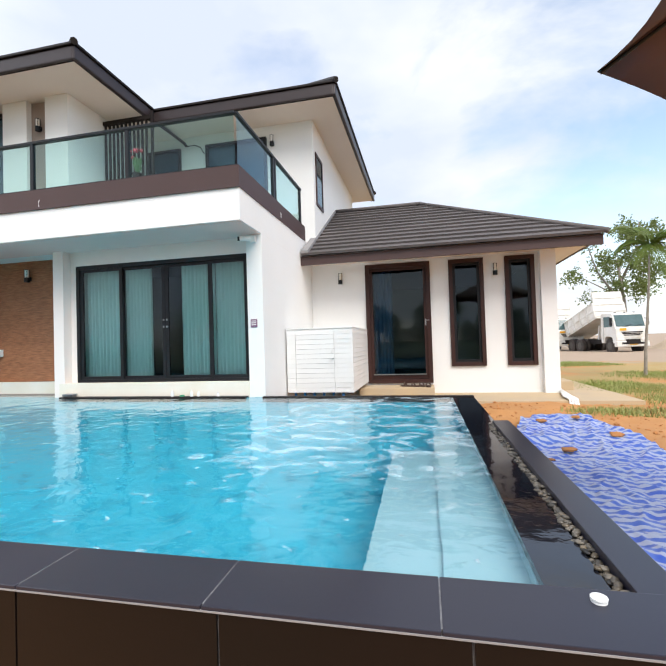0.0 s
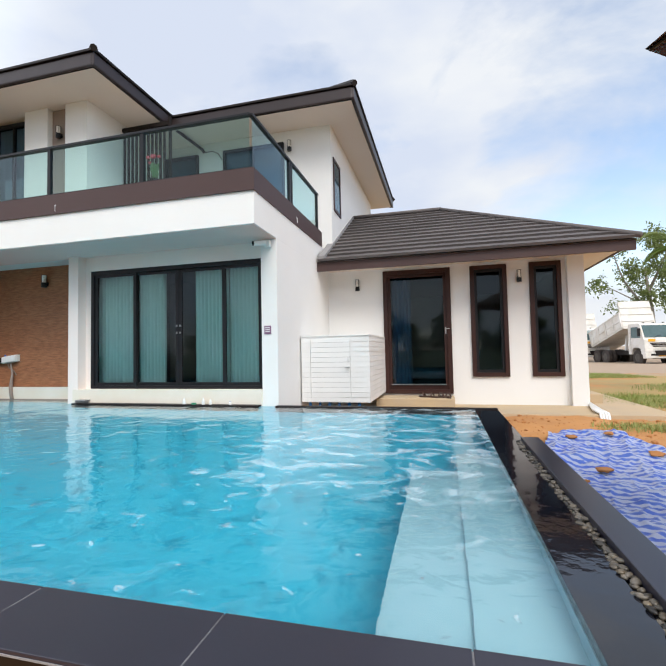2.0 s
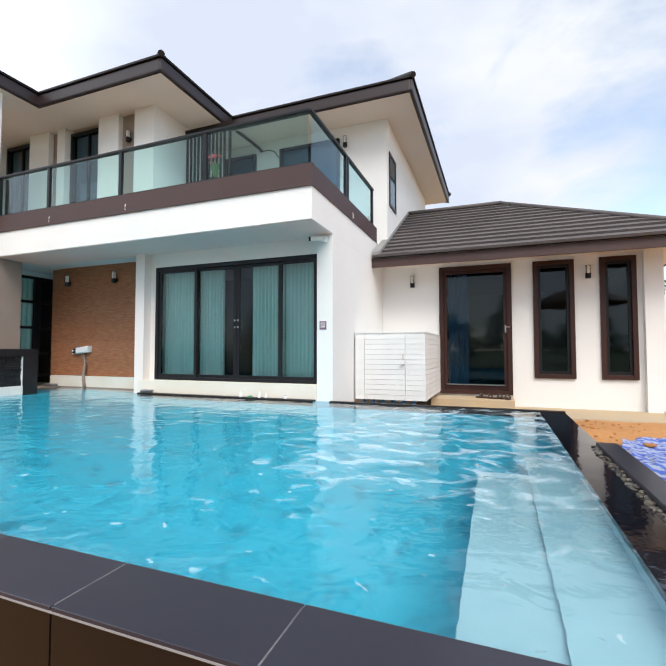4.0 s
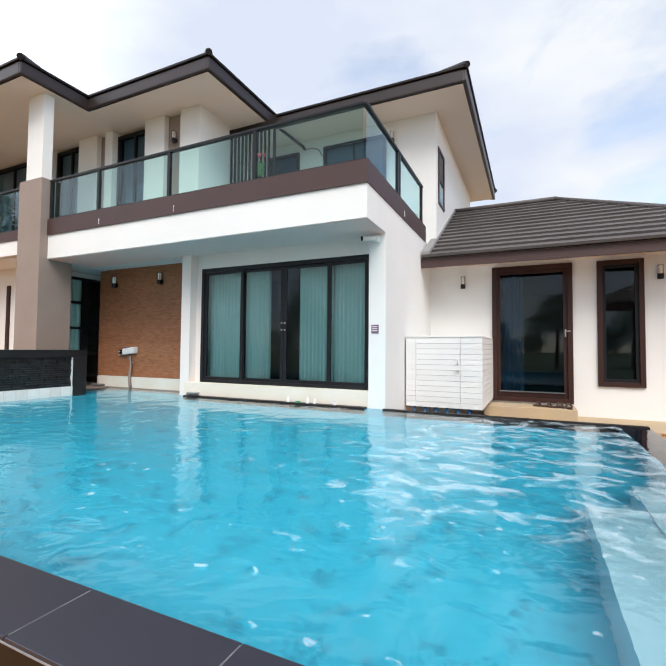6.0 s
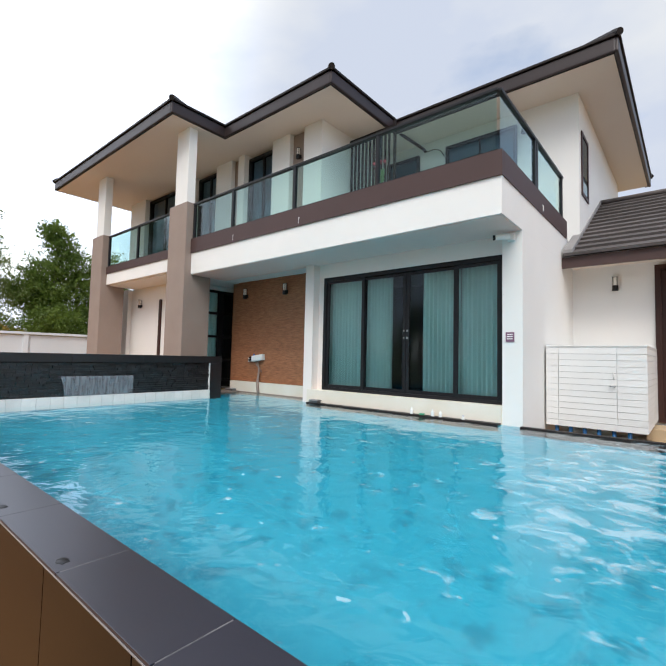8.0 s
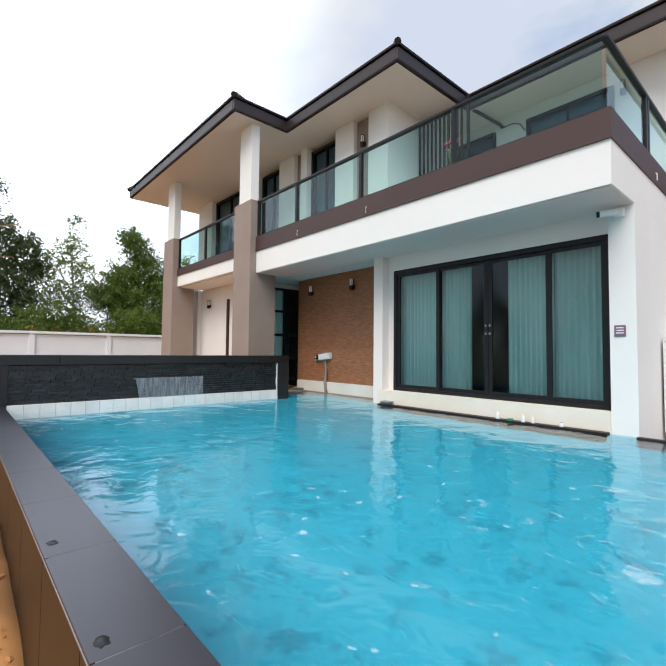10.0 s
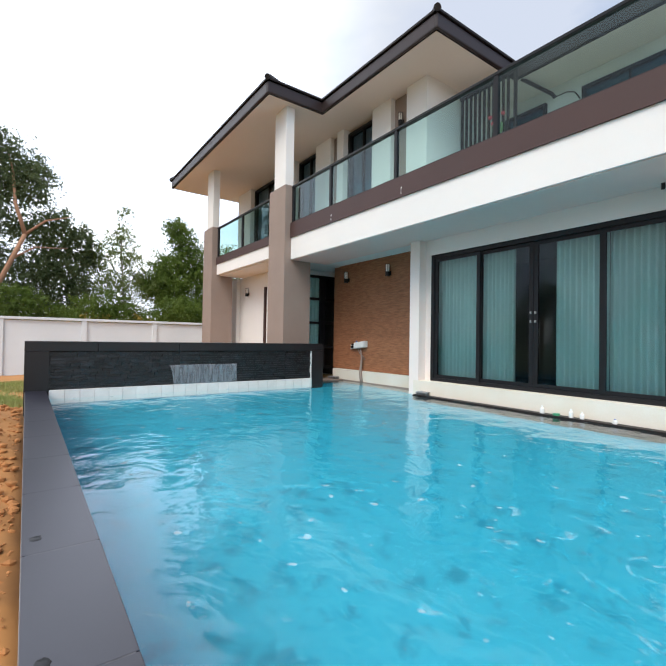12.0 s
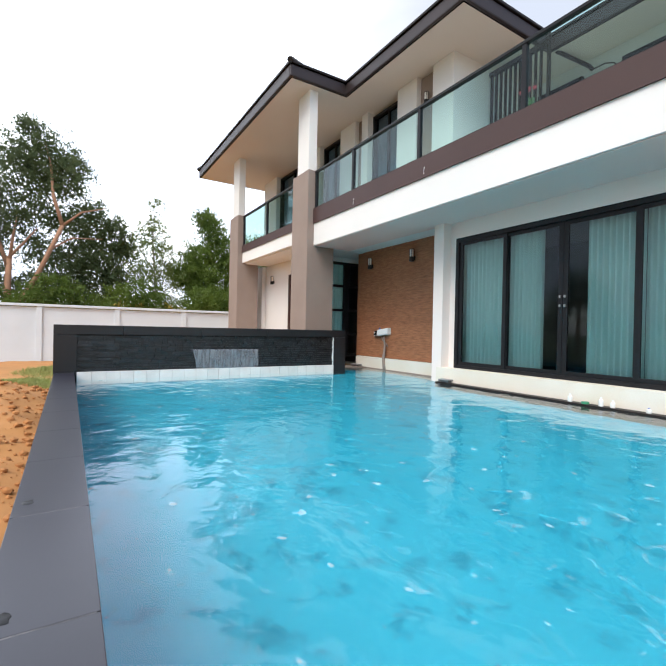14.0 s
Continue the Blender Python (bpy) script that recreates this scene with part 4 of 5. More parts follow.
# ---- platform, step and shoes ----
deck = tagged(part("platform", boxes((-0.74, 3.44, 7.10, AY, -0.7, -0.285), (2.61, 3.44, AY, 13.0, -0.7, -0.287), bevel=0.008), CONCRETE, None, "sandy concrete apron round the annex"), category="pavement", kind="structure")
tagged(part("doorstep", boxes((-0.80, 0.50, 7.63, AY - 0.03, -0.29, -0.13), bevel=0.01), CONCRETE, None, "sandy concrete doorstep below the annex door"), category="step")
tagged(part("kerb_block", boxes((2.62, 2.93, 8.5, 8.9, -0.29, -0.13), bevel=0.012), CONCRETE, None, "brown concrete block by the wall corner"), category="block")
SHOE = mat("brown_sandal", (0.06, 0.03, 0.02), 0.6)
def sandal(x, y, turn, dark):
    s = thing("sandal", x, y, -0.13, "worn brown sandal on the doorstep", "sandal", "sandals")
    sole = bmesh.new()
    outline = [(0.045 * math.cos(a) * (1 + 0.25 * math.sin(a)), 0.12 * math.sin(a)) for a in [k * 0.3927 for k in range(16)]]
    lo = [sole.verts.new((px * U + x * U, py * U + y * U, -0.128 * U)) for px, py in outline]
    hi = [sole.verts.new((px * U + x * U, py * U + y * U, -0.106 * U)) for px, py in outline]
    sole.faces.new(hi), sole.faces.new(list(reversed(lo)))
    for k in range(16):
        sole.faces.new((lo[k], lo[(k + 1) % 16], hi[(k + 1) % 16], hi[k]))
    part("sole", sole, SHOE, s)
    part("strap", tube(bmesh.new(), [(x - 0.045, y + 0.02, -0.11), (x - 0.02, y + 0.04, -0.06), (x + 0.02, y + 0.04, -0.06), (x + 0.045, y + 0.02, -0.11)], 0.014, 8), SHOE, s)
    s.rotation_euler = (0, 0, radians(turn))
for x, y, t in ((0.02, 7.85, 70), (0.16, 7.80, 55), (0.29, 7.84, 20), (0.40, 7.76, 8)):
    sandal(x, y, t, 0)
for i in range(4):
    x = 2.44 + i * 0.035
    tagged(part("drain_pipe", tube(bmesh.new(), [(2.66, 8.35 - i * 0.02, -0.25), (x, 7.40, -0.25), (x, 7.10, -0.26), (x, 7.04, -0.36), (x, 7.03, -0.5)], 0.016, 8), PLASTIC, None, "white plastic drain pipe over the apron edge", True), category="pipe", group="white pipes")

# ---- small fittings on the house ----
cctv = thing("security_camera", -1.965, 5.555, 2.12, "small white security camera on a bracket", "camera")
part("base", boxes((-1.905, -1.825, 5.495, 5.555, 2.08, 2.16), bevel=0.006), PLASTIC, cctv)
part("body", tube(bmesh.new(), [(-1.865, 5.475, 2.12), (-2.005, 5.415, 2.115)], 0.033, 12), PLASTIC, cctv, smooth=False)
part("lens", tube(bmesh.new(), [(-2.005, 5.415, 2.115), (-2.03, 5.405, 2.114)], 0.030, 12), BLACK, cctv)
SIGN = mat("purple_sign", (0.20, 0.10, 0.17), 0.5)
sign = thing("pool_sign", -1.885, 5.555, 0.94, "small purple sign with pale bars on the pillar", "sign")
part("board", boxes((-1.935, -1.84, 5.545, 5.555, 0.93, 1.04), bevel=0.003), SIGN, sign)
for z in (0.96, 0.985, 1.01):
    part("line", boxes((-1.92, -1.855, 5.542, 5.545, z, z + 0.01)), PLASTIC, sign)
for i, x in enumerate((-4.61, -6.15)):
    tagged(part("overflow_spout", tube(bmesh.new(), [(x, 4.86, 2.72), (x, 4.845, 2.70), (x, 4.845, 2.63)], 0.005, 8), PLASTIC, None, "white overflow spout on the balcony band"), category="spout", group="spouts")
tagged(part("overflow_spout", tube(bmesh.new(), [(-1.748, 6.35, 2.72), (-1.728, 6.35, 2.70), (-1.728, 6.35, 2.63)], 0.005, 8), PLASTIC, None, "white overflow spout on the balcony band"), category="spout", group="spouts")
def tipped(x, y, z):
    """The box has slipped: it hangs a few degrees off level."""
    return Vector((x, y, z + 0.13 * (x + 6.74)))


BLUE_BIT = mat("blue_cap_plastic", (0.03, 0.12, 0.45), 0.4)
meter = thing("switch_box", -6.8, YW, 0.6, "white switch box hanging askew on the cladding", "switch box")
part("box", boxes((-6.88, -6.58, 5.92, YW, 0.61, 0.725), bevel=0.008, tilt=tipped), PLASTIC, meter)
part("lid", boxes((-6.87, -6.59, 5.908, 5.918, 0.62, 0.715), bevel=0.004, tilt=tipped), PLASTIC, meter)
part("module", boxes((-6.98, -6.885, 5.95, YW, 0.625, 0.70), bevel=0.004, tilt=tipped), STEEL, meter, "grey switch module")
for kx, kz in ((-6.955, 0.655), (-6.915, 0.66), (-6.935, 0.70)):
    part("knob", tube(bmesh.new(), [tuple(tipped(kx, 5.95, kz)), tuple(tipped(kx, 5.915, kz))], 0.017, 10), BLACK, meter)
part("blue_cap", tube(bmesh.new(), [(-6.84, 5.95, 0.705), (-6.84, 5.95, 0.745)], 0.014, 10), BLUE_BIT, meter)
part("socket", tube(bmesh.new(), [(-7.0, 5.96, 0.59), (-7.0, 5.96, 0.67)], 0.016, 10), PLASTIC, meter)
part("wire", tube(bmesh.new(), [(-6.80, 5.96, 0.60), (-6.75, 5.95, 0.52), (-6.66, 5.96, 0.47), (-6.62, 5.97, 0.40)], 0.007, 6), TAUPE, meter, "thin brown wire", True)
part("conduit", tube(bmesh.new(), [(-6.74, 5.965, 0.60), (-6.70, 5.965, 0.42), (-6.675, 5.92, 0.21), (-6.65, 5.905, 0.1), (-6.62, 5.90, 0.0)], [0.012, 0.018, 0.028, 0.028, 0.028], 8), TAUPE, meter, "brown conduit", True)
for x, y, z, w in ((-7.40, 5.84, 0.012, 0.12), (-4.80, 5.50, 0.012, 0.09)):
    f = thing("pool_fitting", x, y, z, "small grey pool fitting on the stone lip", "fitting", "pool fittings")
    part("block", boxes((x - w, x + w, y - 0.05, y + 0.05, z, z + 0.03), bevel=0.008), GROUT, f)
    part("tray", boxes((x - w * 0.6, x + w * 1.3, y - 0.08, y + 0.03, z + 0.03, z + 0.045), bevel=0.005), GROUT, f)

def bottle(x, y, h, r, body, cap, label):
    y -= 0.03
    b = thing("bottle", x, y, 0.012, label, "bottle", "bottles on the lip")
    part("body", tube(bmesh.new(), [(x, y, 0.012), (x, y, 0.012 + h * 0.62), (x, y, 0.012 + h * 0.8), (x, y, 0.012 + h * 0.9)], [r, r, r * 0.45, r * 0.4], 12), body, b, smooth=False)
    part("cap", tube(bmesh.new(), [(x, y, 0.012 + h * 0.9), (x, y, 0.012 + h)], r * 0.48, 10), cap, b)
GREEN_P, BLUE_P = mat("green_plastic", (0.05, 0.30, 0.16), 0.4), mat("blue_plastic", (0.03, 0.10, 0.50), 0.4)
bottle(-3.09, 5.50, 0.08, 0.022, PLASTIC, PLASTIC, "white plastic bottle on the stone lip")
bottle(-2.79, 5.49, 0.085, 0.021, PLASTIC, PLASTIC, "white plastic bottle on the stone lip")
bottle(-2.69, 5.50, 0.07, 0.020, PLASTIC, PLASTIC, "short white plastic bottle on the stone lip")
bottle(-2.40, 5.50, 0.045, 0.020, PLASTIC, BLUE_P, "small white tub with blue cap on the stone lip")
tagged(part("green_lid", tube(bmesh.new(), [(-2.94, 5.467, 0.012), (-2.94, 5.467, 0.032)], 0.035, 14), GREEN_P, None, "green plastic lid on the stone lip"), category="lid")

# white round cap on the coping
cap = thing("skimmer_cap", 0.72, 1.165, TOP, "white round plastic cap lying on the coping", "cap")
part("foot", tube(bmesh.new(), [(0.72, 1.165, TOP), (0.72, 1.165, TOP + 0.004)], 0.0168, 24), PLASTIC, cap)
part("neck", tube(bmesh.new(), [(0.72, 1.165, TOP + 0.004), (0.72, 1.165, TOP + 0.006)], 0.012, 20), BLACK, cap)
part("disc", tube(bmesh.new(), [(0.72, 1.165, TOP + 0.006), (0.72, 1.165, TOP + 0.010), (0.72, 1.165, TOP + 0.0115)], [0.0178, 0.0178, 0.015], 28), PLASTIC, cap)

# small puddles at the outer ends of two joints, dark reflection painted black
for px, py in ((-1.725, 1.045), (-2.375, 1.045)):
    spot = bmesh.new()
    rim = [0.55 + 0.45 * abs(noise.noise((math.cos(k * 0.2618) * 1.5 + px, math.sin(k * 0.2618) * 1.5, 3))) for k in range(24)]
    rings = [[spot.verts.new(Vector((px + 0.036 * f * rim[k] * math.cos(k * 0.2618), py + 0.026 * f * rim[k] * math.sin(k * 0.2618), TOP + h)) * U) for k in range(24)] for f, h in ((1.0, 0.0002), (0.9, 0.0014))]
    for k in range(24):
        spot.faces.new((rings[0][k], rings[0][(k + 1) % 24], rings[1][(k + 1) % 24], rings[1][k]))
    spot.faces.new(rings[1])
    tagged(part("dark_puddle", spot, BLACK, None, "small puddle on the coping, its dark reflection put into black colour", True), category="tar spot", group="tar spots")

# flowers behind the railing
RED_F, LEAF_F = mat("red_blossom", (0.50, 0.08, 0.10), 0.6), mat("green_stem", (0.10, 0.19, 0.08), 0.6)
flower = thing("potted_flowers", -4.4, 6.6, 2.75, "red potted flowers beside the slatted screen", "plant")
part("stand", tube(bmesh.new(), [(-4.40, 6.6, 2.75), (-4.40, 6.6, 3.58)], 0.018, 10), FASCIA, flower)
part("pot", tube(bmesh.new(), [(-4.40, 6.6, 3.58), (-4.40, 6.6, 3.72)], [0.06, 0.085], 14), FASCIA, flower)
bm = bmesh.new()
for i in range(40):
    a, r, h = random.uniform(0, 6.28), random.uniform(0.01, 0.08), random.uniform(0.1, 0.34)
    tube(bm, [(-4.40, 6.6, 3.68), (-4.40 + r * math.cos(a), 6.6 + r * math.sin(a), 3.68 + h)], [0.006, 0.014], 4)
part("foliage", bm, LEAF_F, flower)
for i in range(7):
    bm = bmesh.new()
    bmesh.ops.create_icosphere(bm, subdivisions=1, radius=0.034 * U, matrix=Matrix.Translation(Vector((-4.40 + random.uniform(-0.09, 0.09), 6.6 + random.uniform(-0.09, 0.09), 4.02 + random.uniform(-0.03, 0.14))) * U))
    part("blossom", bm, RED_F, flower)

# ---- boundary wall ----
BOUNDARY = mat("boundary_paint", (0.71, 0.76, 0.80), 0.8, (0.63, 0.68, 0.72), 1.2, 40, 0.1)
boundary = thing("boundary_wall", -16.0, 3, -0.5, "white rendered boundary wall with posts", "wall", kind="structure")
for i in range(12):
    y0 = -12.0 + i * 2.06
    part("panel", boxes((-16.06, -15.98, y0 + 0.12, y0 + 2.06, -0.6, 1.19)), BOUNDARY, boundary)
    part("post", boxes((-16.10, -15.93, y0 - 0.02, y0 + 0.12, -0.6, 1.21), bevel=0.006), BOUNDARY, boundary)
part("coping", boxes((-16.12, -15.91, -12.2, 12.9, 1.21, 1.285), bevel=0.008), BOUNDARY, boundary)

# ---- trees ----
def leaf_mat(name, c1, c2):
    m = mat(name, c1, 0.5, c2, 0.5, 3, 0.0)
    n, l = m.node_tree.nodes, m.node_tree.links
    b, out = n["Principled BSDF"], n["Material Output"]
    tr, mx = n.new("ShaderNodeBsdfTranslucent"), n.new("ShaderNodeMixShader")
    l.new(b.inputs["Base Color"].links[0].from_socket, tr.inputs["Color"])
    mx.inputs[0].default_value = 0.45
    l.new(b.outputs[0], mx.inputs[1]), l.new(tr.outputs[0], mx.inputs[2]), l.new(mx.outputs[0], out.inputs["Surface"])
    return m


LEAF_DARK = leaf_mat("dark_leaf", (0.085, 0.120, 0.055), (0.125, 0.165, 0.065))
LEAF_BRIGHT = leaf_mat("bright_leaf", (0.17, 0.24, 0.035), (0.065, 0.12, 0.022))
LEAF_PALE = leaf_mat("pale_leaf", (0.20, 0.24, 0.07), (0.12, 0.17, 0.05))
BARK = mat("tan_bark", (0.40, 0.22, 0.13), 0.9, (0.28, 0.15, 0.09), 2.0, 18, 0.5)
GREY_BARK = mat("grey_bark", (0.30, 0.27, 0.23), 0.9, (0.20, 0.18, 0.15), 2.0, 14, 0.4, stretch=(1, 1, 4))


def crown(clumps, count, size, material, parent, seed, hollow=0.35):
    """Thousands of small folded leaves gathered in ragged twigs over the clumps."""
    rng = np.random.default_rng(seed)
    weights = np.array([c[3] ** 2 for c in clumps])
    pick = rng.choice(len(clumps), count // 14, p=weights / weights.sum())
    centre = np.array([c[:3] for c in clumps])[pick]
    rad = np.array([c[3] for c in clumps])[pick]
    way = rng.normal(size=(len(pick), 3))
    way /= np.linalg.norm(way, axis=1)[:, None]
    reach = rad * rng.uniform(0.75, 1.2, len(pick))
    root = centre + way * (reach * (hollow + (0.8 - hollow) * rng.random(len(pick))))[:, None] * (1, 1, 0.85)
    spray = way + rng.normal(size=way.shape) * 0.6
    spray[:, 2] -= 0.15
    spray /= np.linalg.norm(spray, axis=1)[:, None]
    along = np.tile(np.linspace(0, 1, 14), len(pick))[:, None]
    at = np.repeat(root, 14, axis=0) + np.repeat(spray * (0.42 * rad)[:, None], 14, axis=0) * along + rng.normal(size=(len(pick) * 14, 3)) * size * 0.9
    at[:, 2] -= (0.10 * along ** 2)[:, 0]
    n = len(at)
    a, b = rng.normal(size=(n, 3)), rng.normal(size=(n, 3))
    a /= np.linalg.norm(a, axis=1)[:, None]
    b -= a * (a * b).sum(1)[:, None]
    b /= np.linalg.norm(b, axis=1)[:, None]
    k = size * rng.uniform(0.6, 1.25, (n, 1))
    quads = np.stack([at - a * k, at - b * k * 0.42 + (0, 0, 0.1 * size), at + a * k, at + b * k * 0.42 + (0, 0, 0.1 * size)], 1).reshape(-1, 3) * U
    me = bpy.data.meshes.new("crown")
    me.from_pydata(quads.tolist(), [], np.arange(n * 4).reshape(-1, 4).tolist())
    me.materials.append(material)
    ob = new("crown", me)
    ob.parent = parent
    ob.matrix_parent_inverse = parent.matrix_basis.inverted()
    return ob


def limb(pts, r0, r1, material, parent, name="limb"):
    n = len(pts)
    return part(name, tube(bmesh.new(), pts, [r0 + (r1 - r0) * i / (n - 1) for i in range(n)], 8), material, parent, smooth=True)


def tree(x, y, trunk, limbs, clumps, leaves, size, leaf, bark, label, seed, hollow=0.35):
    t = thing("tree", x, y, -0.4, label, "tree", "trees beyond the garden")
    limb(trunk[0], trunk[1], trunk[2], bark, t, "trunk")
    for pts, r0, r1 in limbs:
        limb(pts, r0, r1, bark, t)
    crown(clumps, leaves, size, leaf, t, seed, hollow)
    return t


tree(-20, -0.4, ([(-19.4, -0.5, -0.4), (-19.4, -0.4, 1.3), (-19.3, 0.15, 2.4), (-19.2, 0.55, 3.4), (-19.2, 0.9, 4.3)], 0.10, 0.07),
     [([(-19.2, 0.9, 4.3), (-19.4, 0.6, 5.4), (-19.8, 0.5, 6.6), (-20.2, 0.3, 7.6)], 0.075, 0.02), ([(-19.2, 0.9, 4.3), (-19.3, 1.5, 4.9), (-19.4, 2.3, 5.2)], 0.05, 0.015), ([(-19.2, 0.55, 3.4), (-19.3, 1.2, 3.9), (-19.4, 2.2, 4.0)], 0.04, 0.012)],
     [(-20.3, 0.3, 7.4, 1.0), (-20.3, -0.5, 6.9, 1.0), (-20.2, 1.0, 6.3, 1.1), (-20.3, 0.1, 6.3, 1.1), (-20.4, -1.2, 5.6, 1.1), (-20.3, 1.9, 5.1, 0.9), (-20.3, 2.7, 4.7, 0.7), (-20.5, 2.2, 3.3, 1.2), (-20.5, 0.8, 2.6, 1.2), (-20.6, 1.6, 2.0, 1.1), (-20.5, 2.7, 2.6, 0.9), (-20.6, 3.0, 3.8, 0.7), (-20.8, -1.6, 3.8, 1.2), (-20.4, 0.2, 3.6, 0.9), (-20.6, 1.4, 3.4, 1.1), (-20.8, 2.4, 1.7, 1.0), (-20.8, 0.2, 1.7, 0.9), (-20.4, 1.2, 7.0, 0.8), (-20.2, -0.2, 8.1, 0.55), (-20.3, 0.0, 5.0, 1.0), (-20.3, -0.9, 4.5, 1.0), (-20.3, 1.1, 4.7, 0.9), (-20.4, 1.9, 4.2, 0.8), (-20.4, 2.9, 4.2, 0.6)],
     66000, 0.060, LEAF_DARK, BARK, "tall feathery dark green tree with forked tan trunk", 1, 0.15)
tree(-20, -1.0, ([(-19.8, -0.8, -0.4), (-19.8, -0.75, 1.4), (-19.8, -0.7, 3.0)], 0.14, 0.09),
     [([(-19.8, -0.7, 2.6), (-19.8, -1.0, 3.6), (-19.8, -1.3, 4.6)], 0.08, 0.03), ([(-19.8, -0.7, 2.8), (-19.8, -0.6, 3.8), (-19.8, -0.5, 4.5)], 0.07, 0.02), ([(-19.8, -0.75, 3.0), (-19.8, -0.3, 3.6), (-19.8, 0.1, 4.2)], 0.06, 0.02)],
     [(-20.6, -1.6, 2.4, 1.1), (-20.6, -2.6, 3.4, 1.3), (-20.5, -2.5, 5.2, 1.2), (-20.6, -0.2, 2.0, 0.9)], 16000, 0.060, LEAF_DARK, BARK, "pollarded tree with bare tan limbs", 2)
tree(-20, 4.1, ([(-20, 4.3, -0.4), (-20, 4.25, 2.0), (-20, 4.1, 4.4), (-20, 4.15, 6.0)], 0.06, 0.012),
     [([(-20, 4.2, 2.6), (-20, 4.9, 3.7)], 0.025, 0.008), ([(-20, 4.15, 3.0), (-20, 3.4, 4.2)], 0.025, 0.008), ([(-20, 4.1, 4.2), (-20, 4.8, 5.1)], 0.02, 0.006), ([(-20, 4.1, 4.6), (-20, 3.6, 5.5)], 0.02, 0.006)],
     [(-20, 4.1, 4.9, 0.8), (-20, 4.5, 3.9, 0.9), (-20, 3.6, 4.1, 0.8), (-20, 4.2, 2.9, 0.9), (-20, 4.2, 5.8, 0.4), (-20, 4.9, 3.0, 0.9), (-20, 3.5, 3.0, 0.8), (-20, 4.3, 2.0, 1.0)], 8500, 0.055, LEAF_PALE, GREY_BARK, "thin young tree with sparse pale leaves", 3, 0.1)
tree(-20, 6.6, ([(-20.3, 6.5, -0.4), (-20.3, 6.5, 2.5), (-20.3, 6.5, 5.2)], 0.14, 0.04), [([(-20.3, 6.5, 2.2), (-20.2, 7.4, 3.6)], 0.06, 0.02), ([(-20.3, 6.5, 2.4), (-20.2, 5.7, 3.4)], 0.06, 0.02)],
     [(-20.2, 6.6, 5.2, 0.75), (-20.2, 6.9, 4.4, 1.0), (-20.2, 6.0, 3.9, 0.9), (-20.2, 7.4, 3.4, 1.1), (-20.2, 6.1, 2.9, 1.2), (-20.2, 7.6, 2.2, 1.1), (-20.2, 6.5, 1.9, 1.2), (-20.3, 8.6, 4.2, 1.2), (-20.3, 8.8, 2.5, 1.3), (-20.2, 5.5, 3.0, 0.9), (-20.2, 6.3, 5.6, 0.6)], 46000, 0.062, LEAF_BRIGHT, GREY_BARK, "dense bright green broadleaf tree", 4, 0.15)
bushes = thing("hedge", -18.6, 4, -0.4, "overgrown yellow-green bushes behind the boundary wall", "bush", kind="stuff")
crown([(-19.0, y, 1.5 + 0.45 * math.sin(y * 2.3), 0.8) for y in np.arange(-2.5, 10, 0.6)], 40000, 0.058, LEAF_BRIGHT, bushes, 5)
crown([(-18.7, y, 1.35, 0.35) for y in (2.9, 3.3, 4.4, 4.8)], 800, 0.06, mat("yellow_leaf", (0.34, 0.24, 0.03), 0.6), bushes, 6)
# the trees that the panes mirror, across the yard
for i, (x, y, h) in enumerate(((-9.0, -17, 4.6), (-3.5, -20, 3.6), (1.5, -18, 5.0), (6.5, -21, 4.0), (11.0, -18, 5.2), (-15.0, -16, 5.0))):
    tree(x, y, ([(x, y, -0.4), (x + 0.1, y, h * 0.6)], 0.16, 0.08), [([(x + 0.1, y, h * 0.45), (x + 0.8, y + 0.2, h * 0.75)], 0.06, 0.02)],
         [(x, y, h * 0.8, 1.1), (x + 0.9, y, h * 0.6, 1.1), (x - 0.9, y, h * 0.55, 1.1), (x - 1.6, y, h * 0.28, 1.0), (x + 1.7, y, h * 0.28, 1.1)], 9000, 0.08, LEAF_DARK, BARK, "dark green tree across the yard", 20 + i)

# palm and broadleaf tree beyond the annex
palm = thing("palm_tree", 5.3, 11.3, -0.4, "young palm with slim grey trunk on the turf", "palm", "trees beyond the garden")
limb([(5.30, 11.3, -0.45), (5.31, 11.3, -0.3), (5.34, 11.3, 0.3), (5.46, 11.3, 1.7), (5.52, 11.3, 2.72)], 0.048, 0.018, GREY_BARK, palm, "trunk")
for i in range(15):
    a, up = i * 2.399 + 0.4, random.uniform(0.2, 1.5)
    span = 1.15 if i in (3, 8) else random.uniform(0.5, 0.85)
    bm = bmesh.new()
    spine = []
    for k in range(13):
        f = k / 12
        spine.append(Vector((5.52 + math.cos(a) * span * f, 11.3 + math.sin(a) * span * f, 2.70 + up * f * 0.9 - 1.15 * span * f * f)))
    tube(bm, [tuple(p) for p in spine], [0.018 - 0.001 * k for k in range(13)], 5)
    for k in range(1, 13):
        for sgn in (-1, 1):
            for q in (0, 0.5):
                p = spine[k].lerp(spine[k - 1], q)
                d = (spine[k] - spine[k - 1]).normalized()
                out = Vector((-d.y, d.x, 0)).normalized() * sgn
                ln = 0.34 * (1 - abs(k / 12 - 0.45))
                tip = p + out * ln * 0.8 + d * ln * 0.7 - Vector((0, 0, ln * 0.45))
                bm.faces.new([bm.verts.new(v * U) for v in (p, p + d * 0.03 + out * ln * 0.3, tip, p - d * 0.012 + out * ln * 0.3)])
    part("frond", bm, LEAF_BRIGHT if i % 3 else LEAF_PALE, palm)
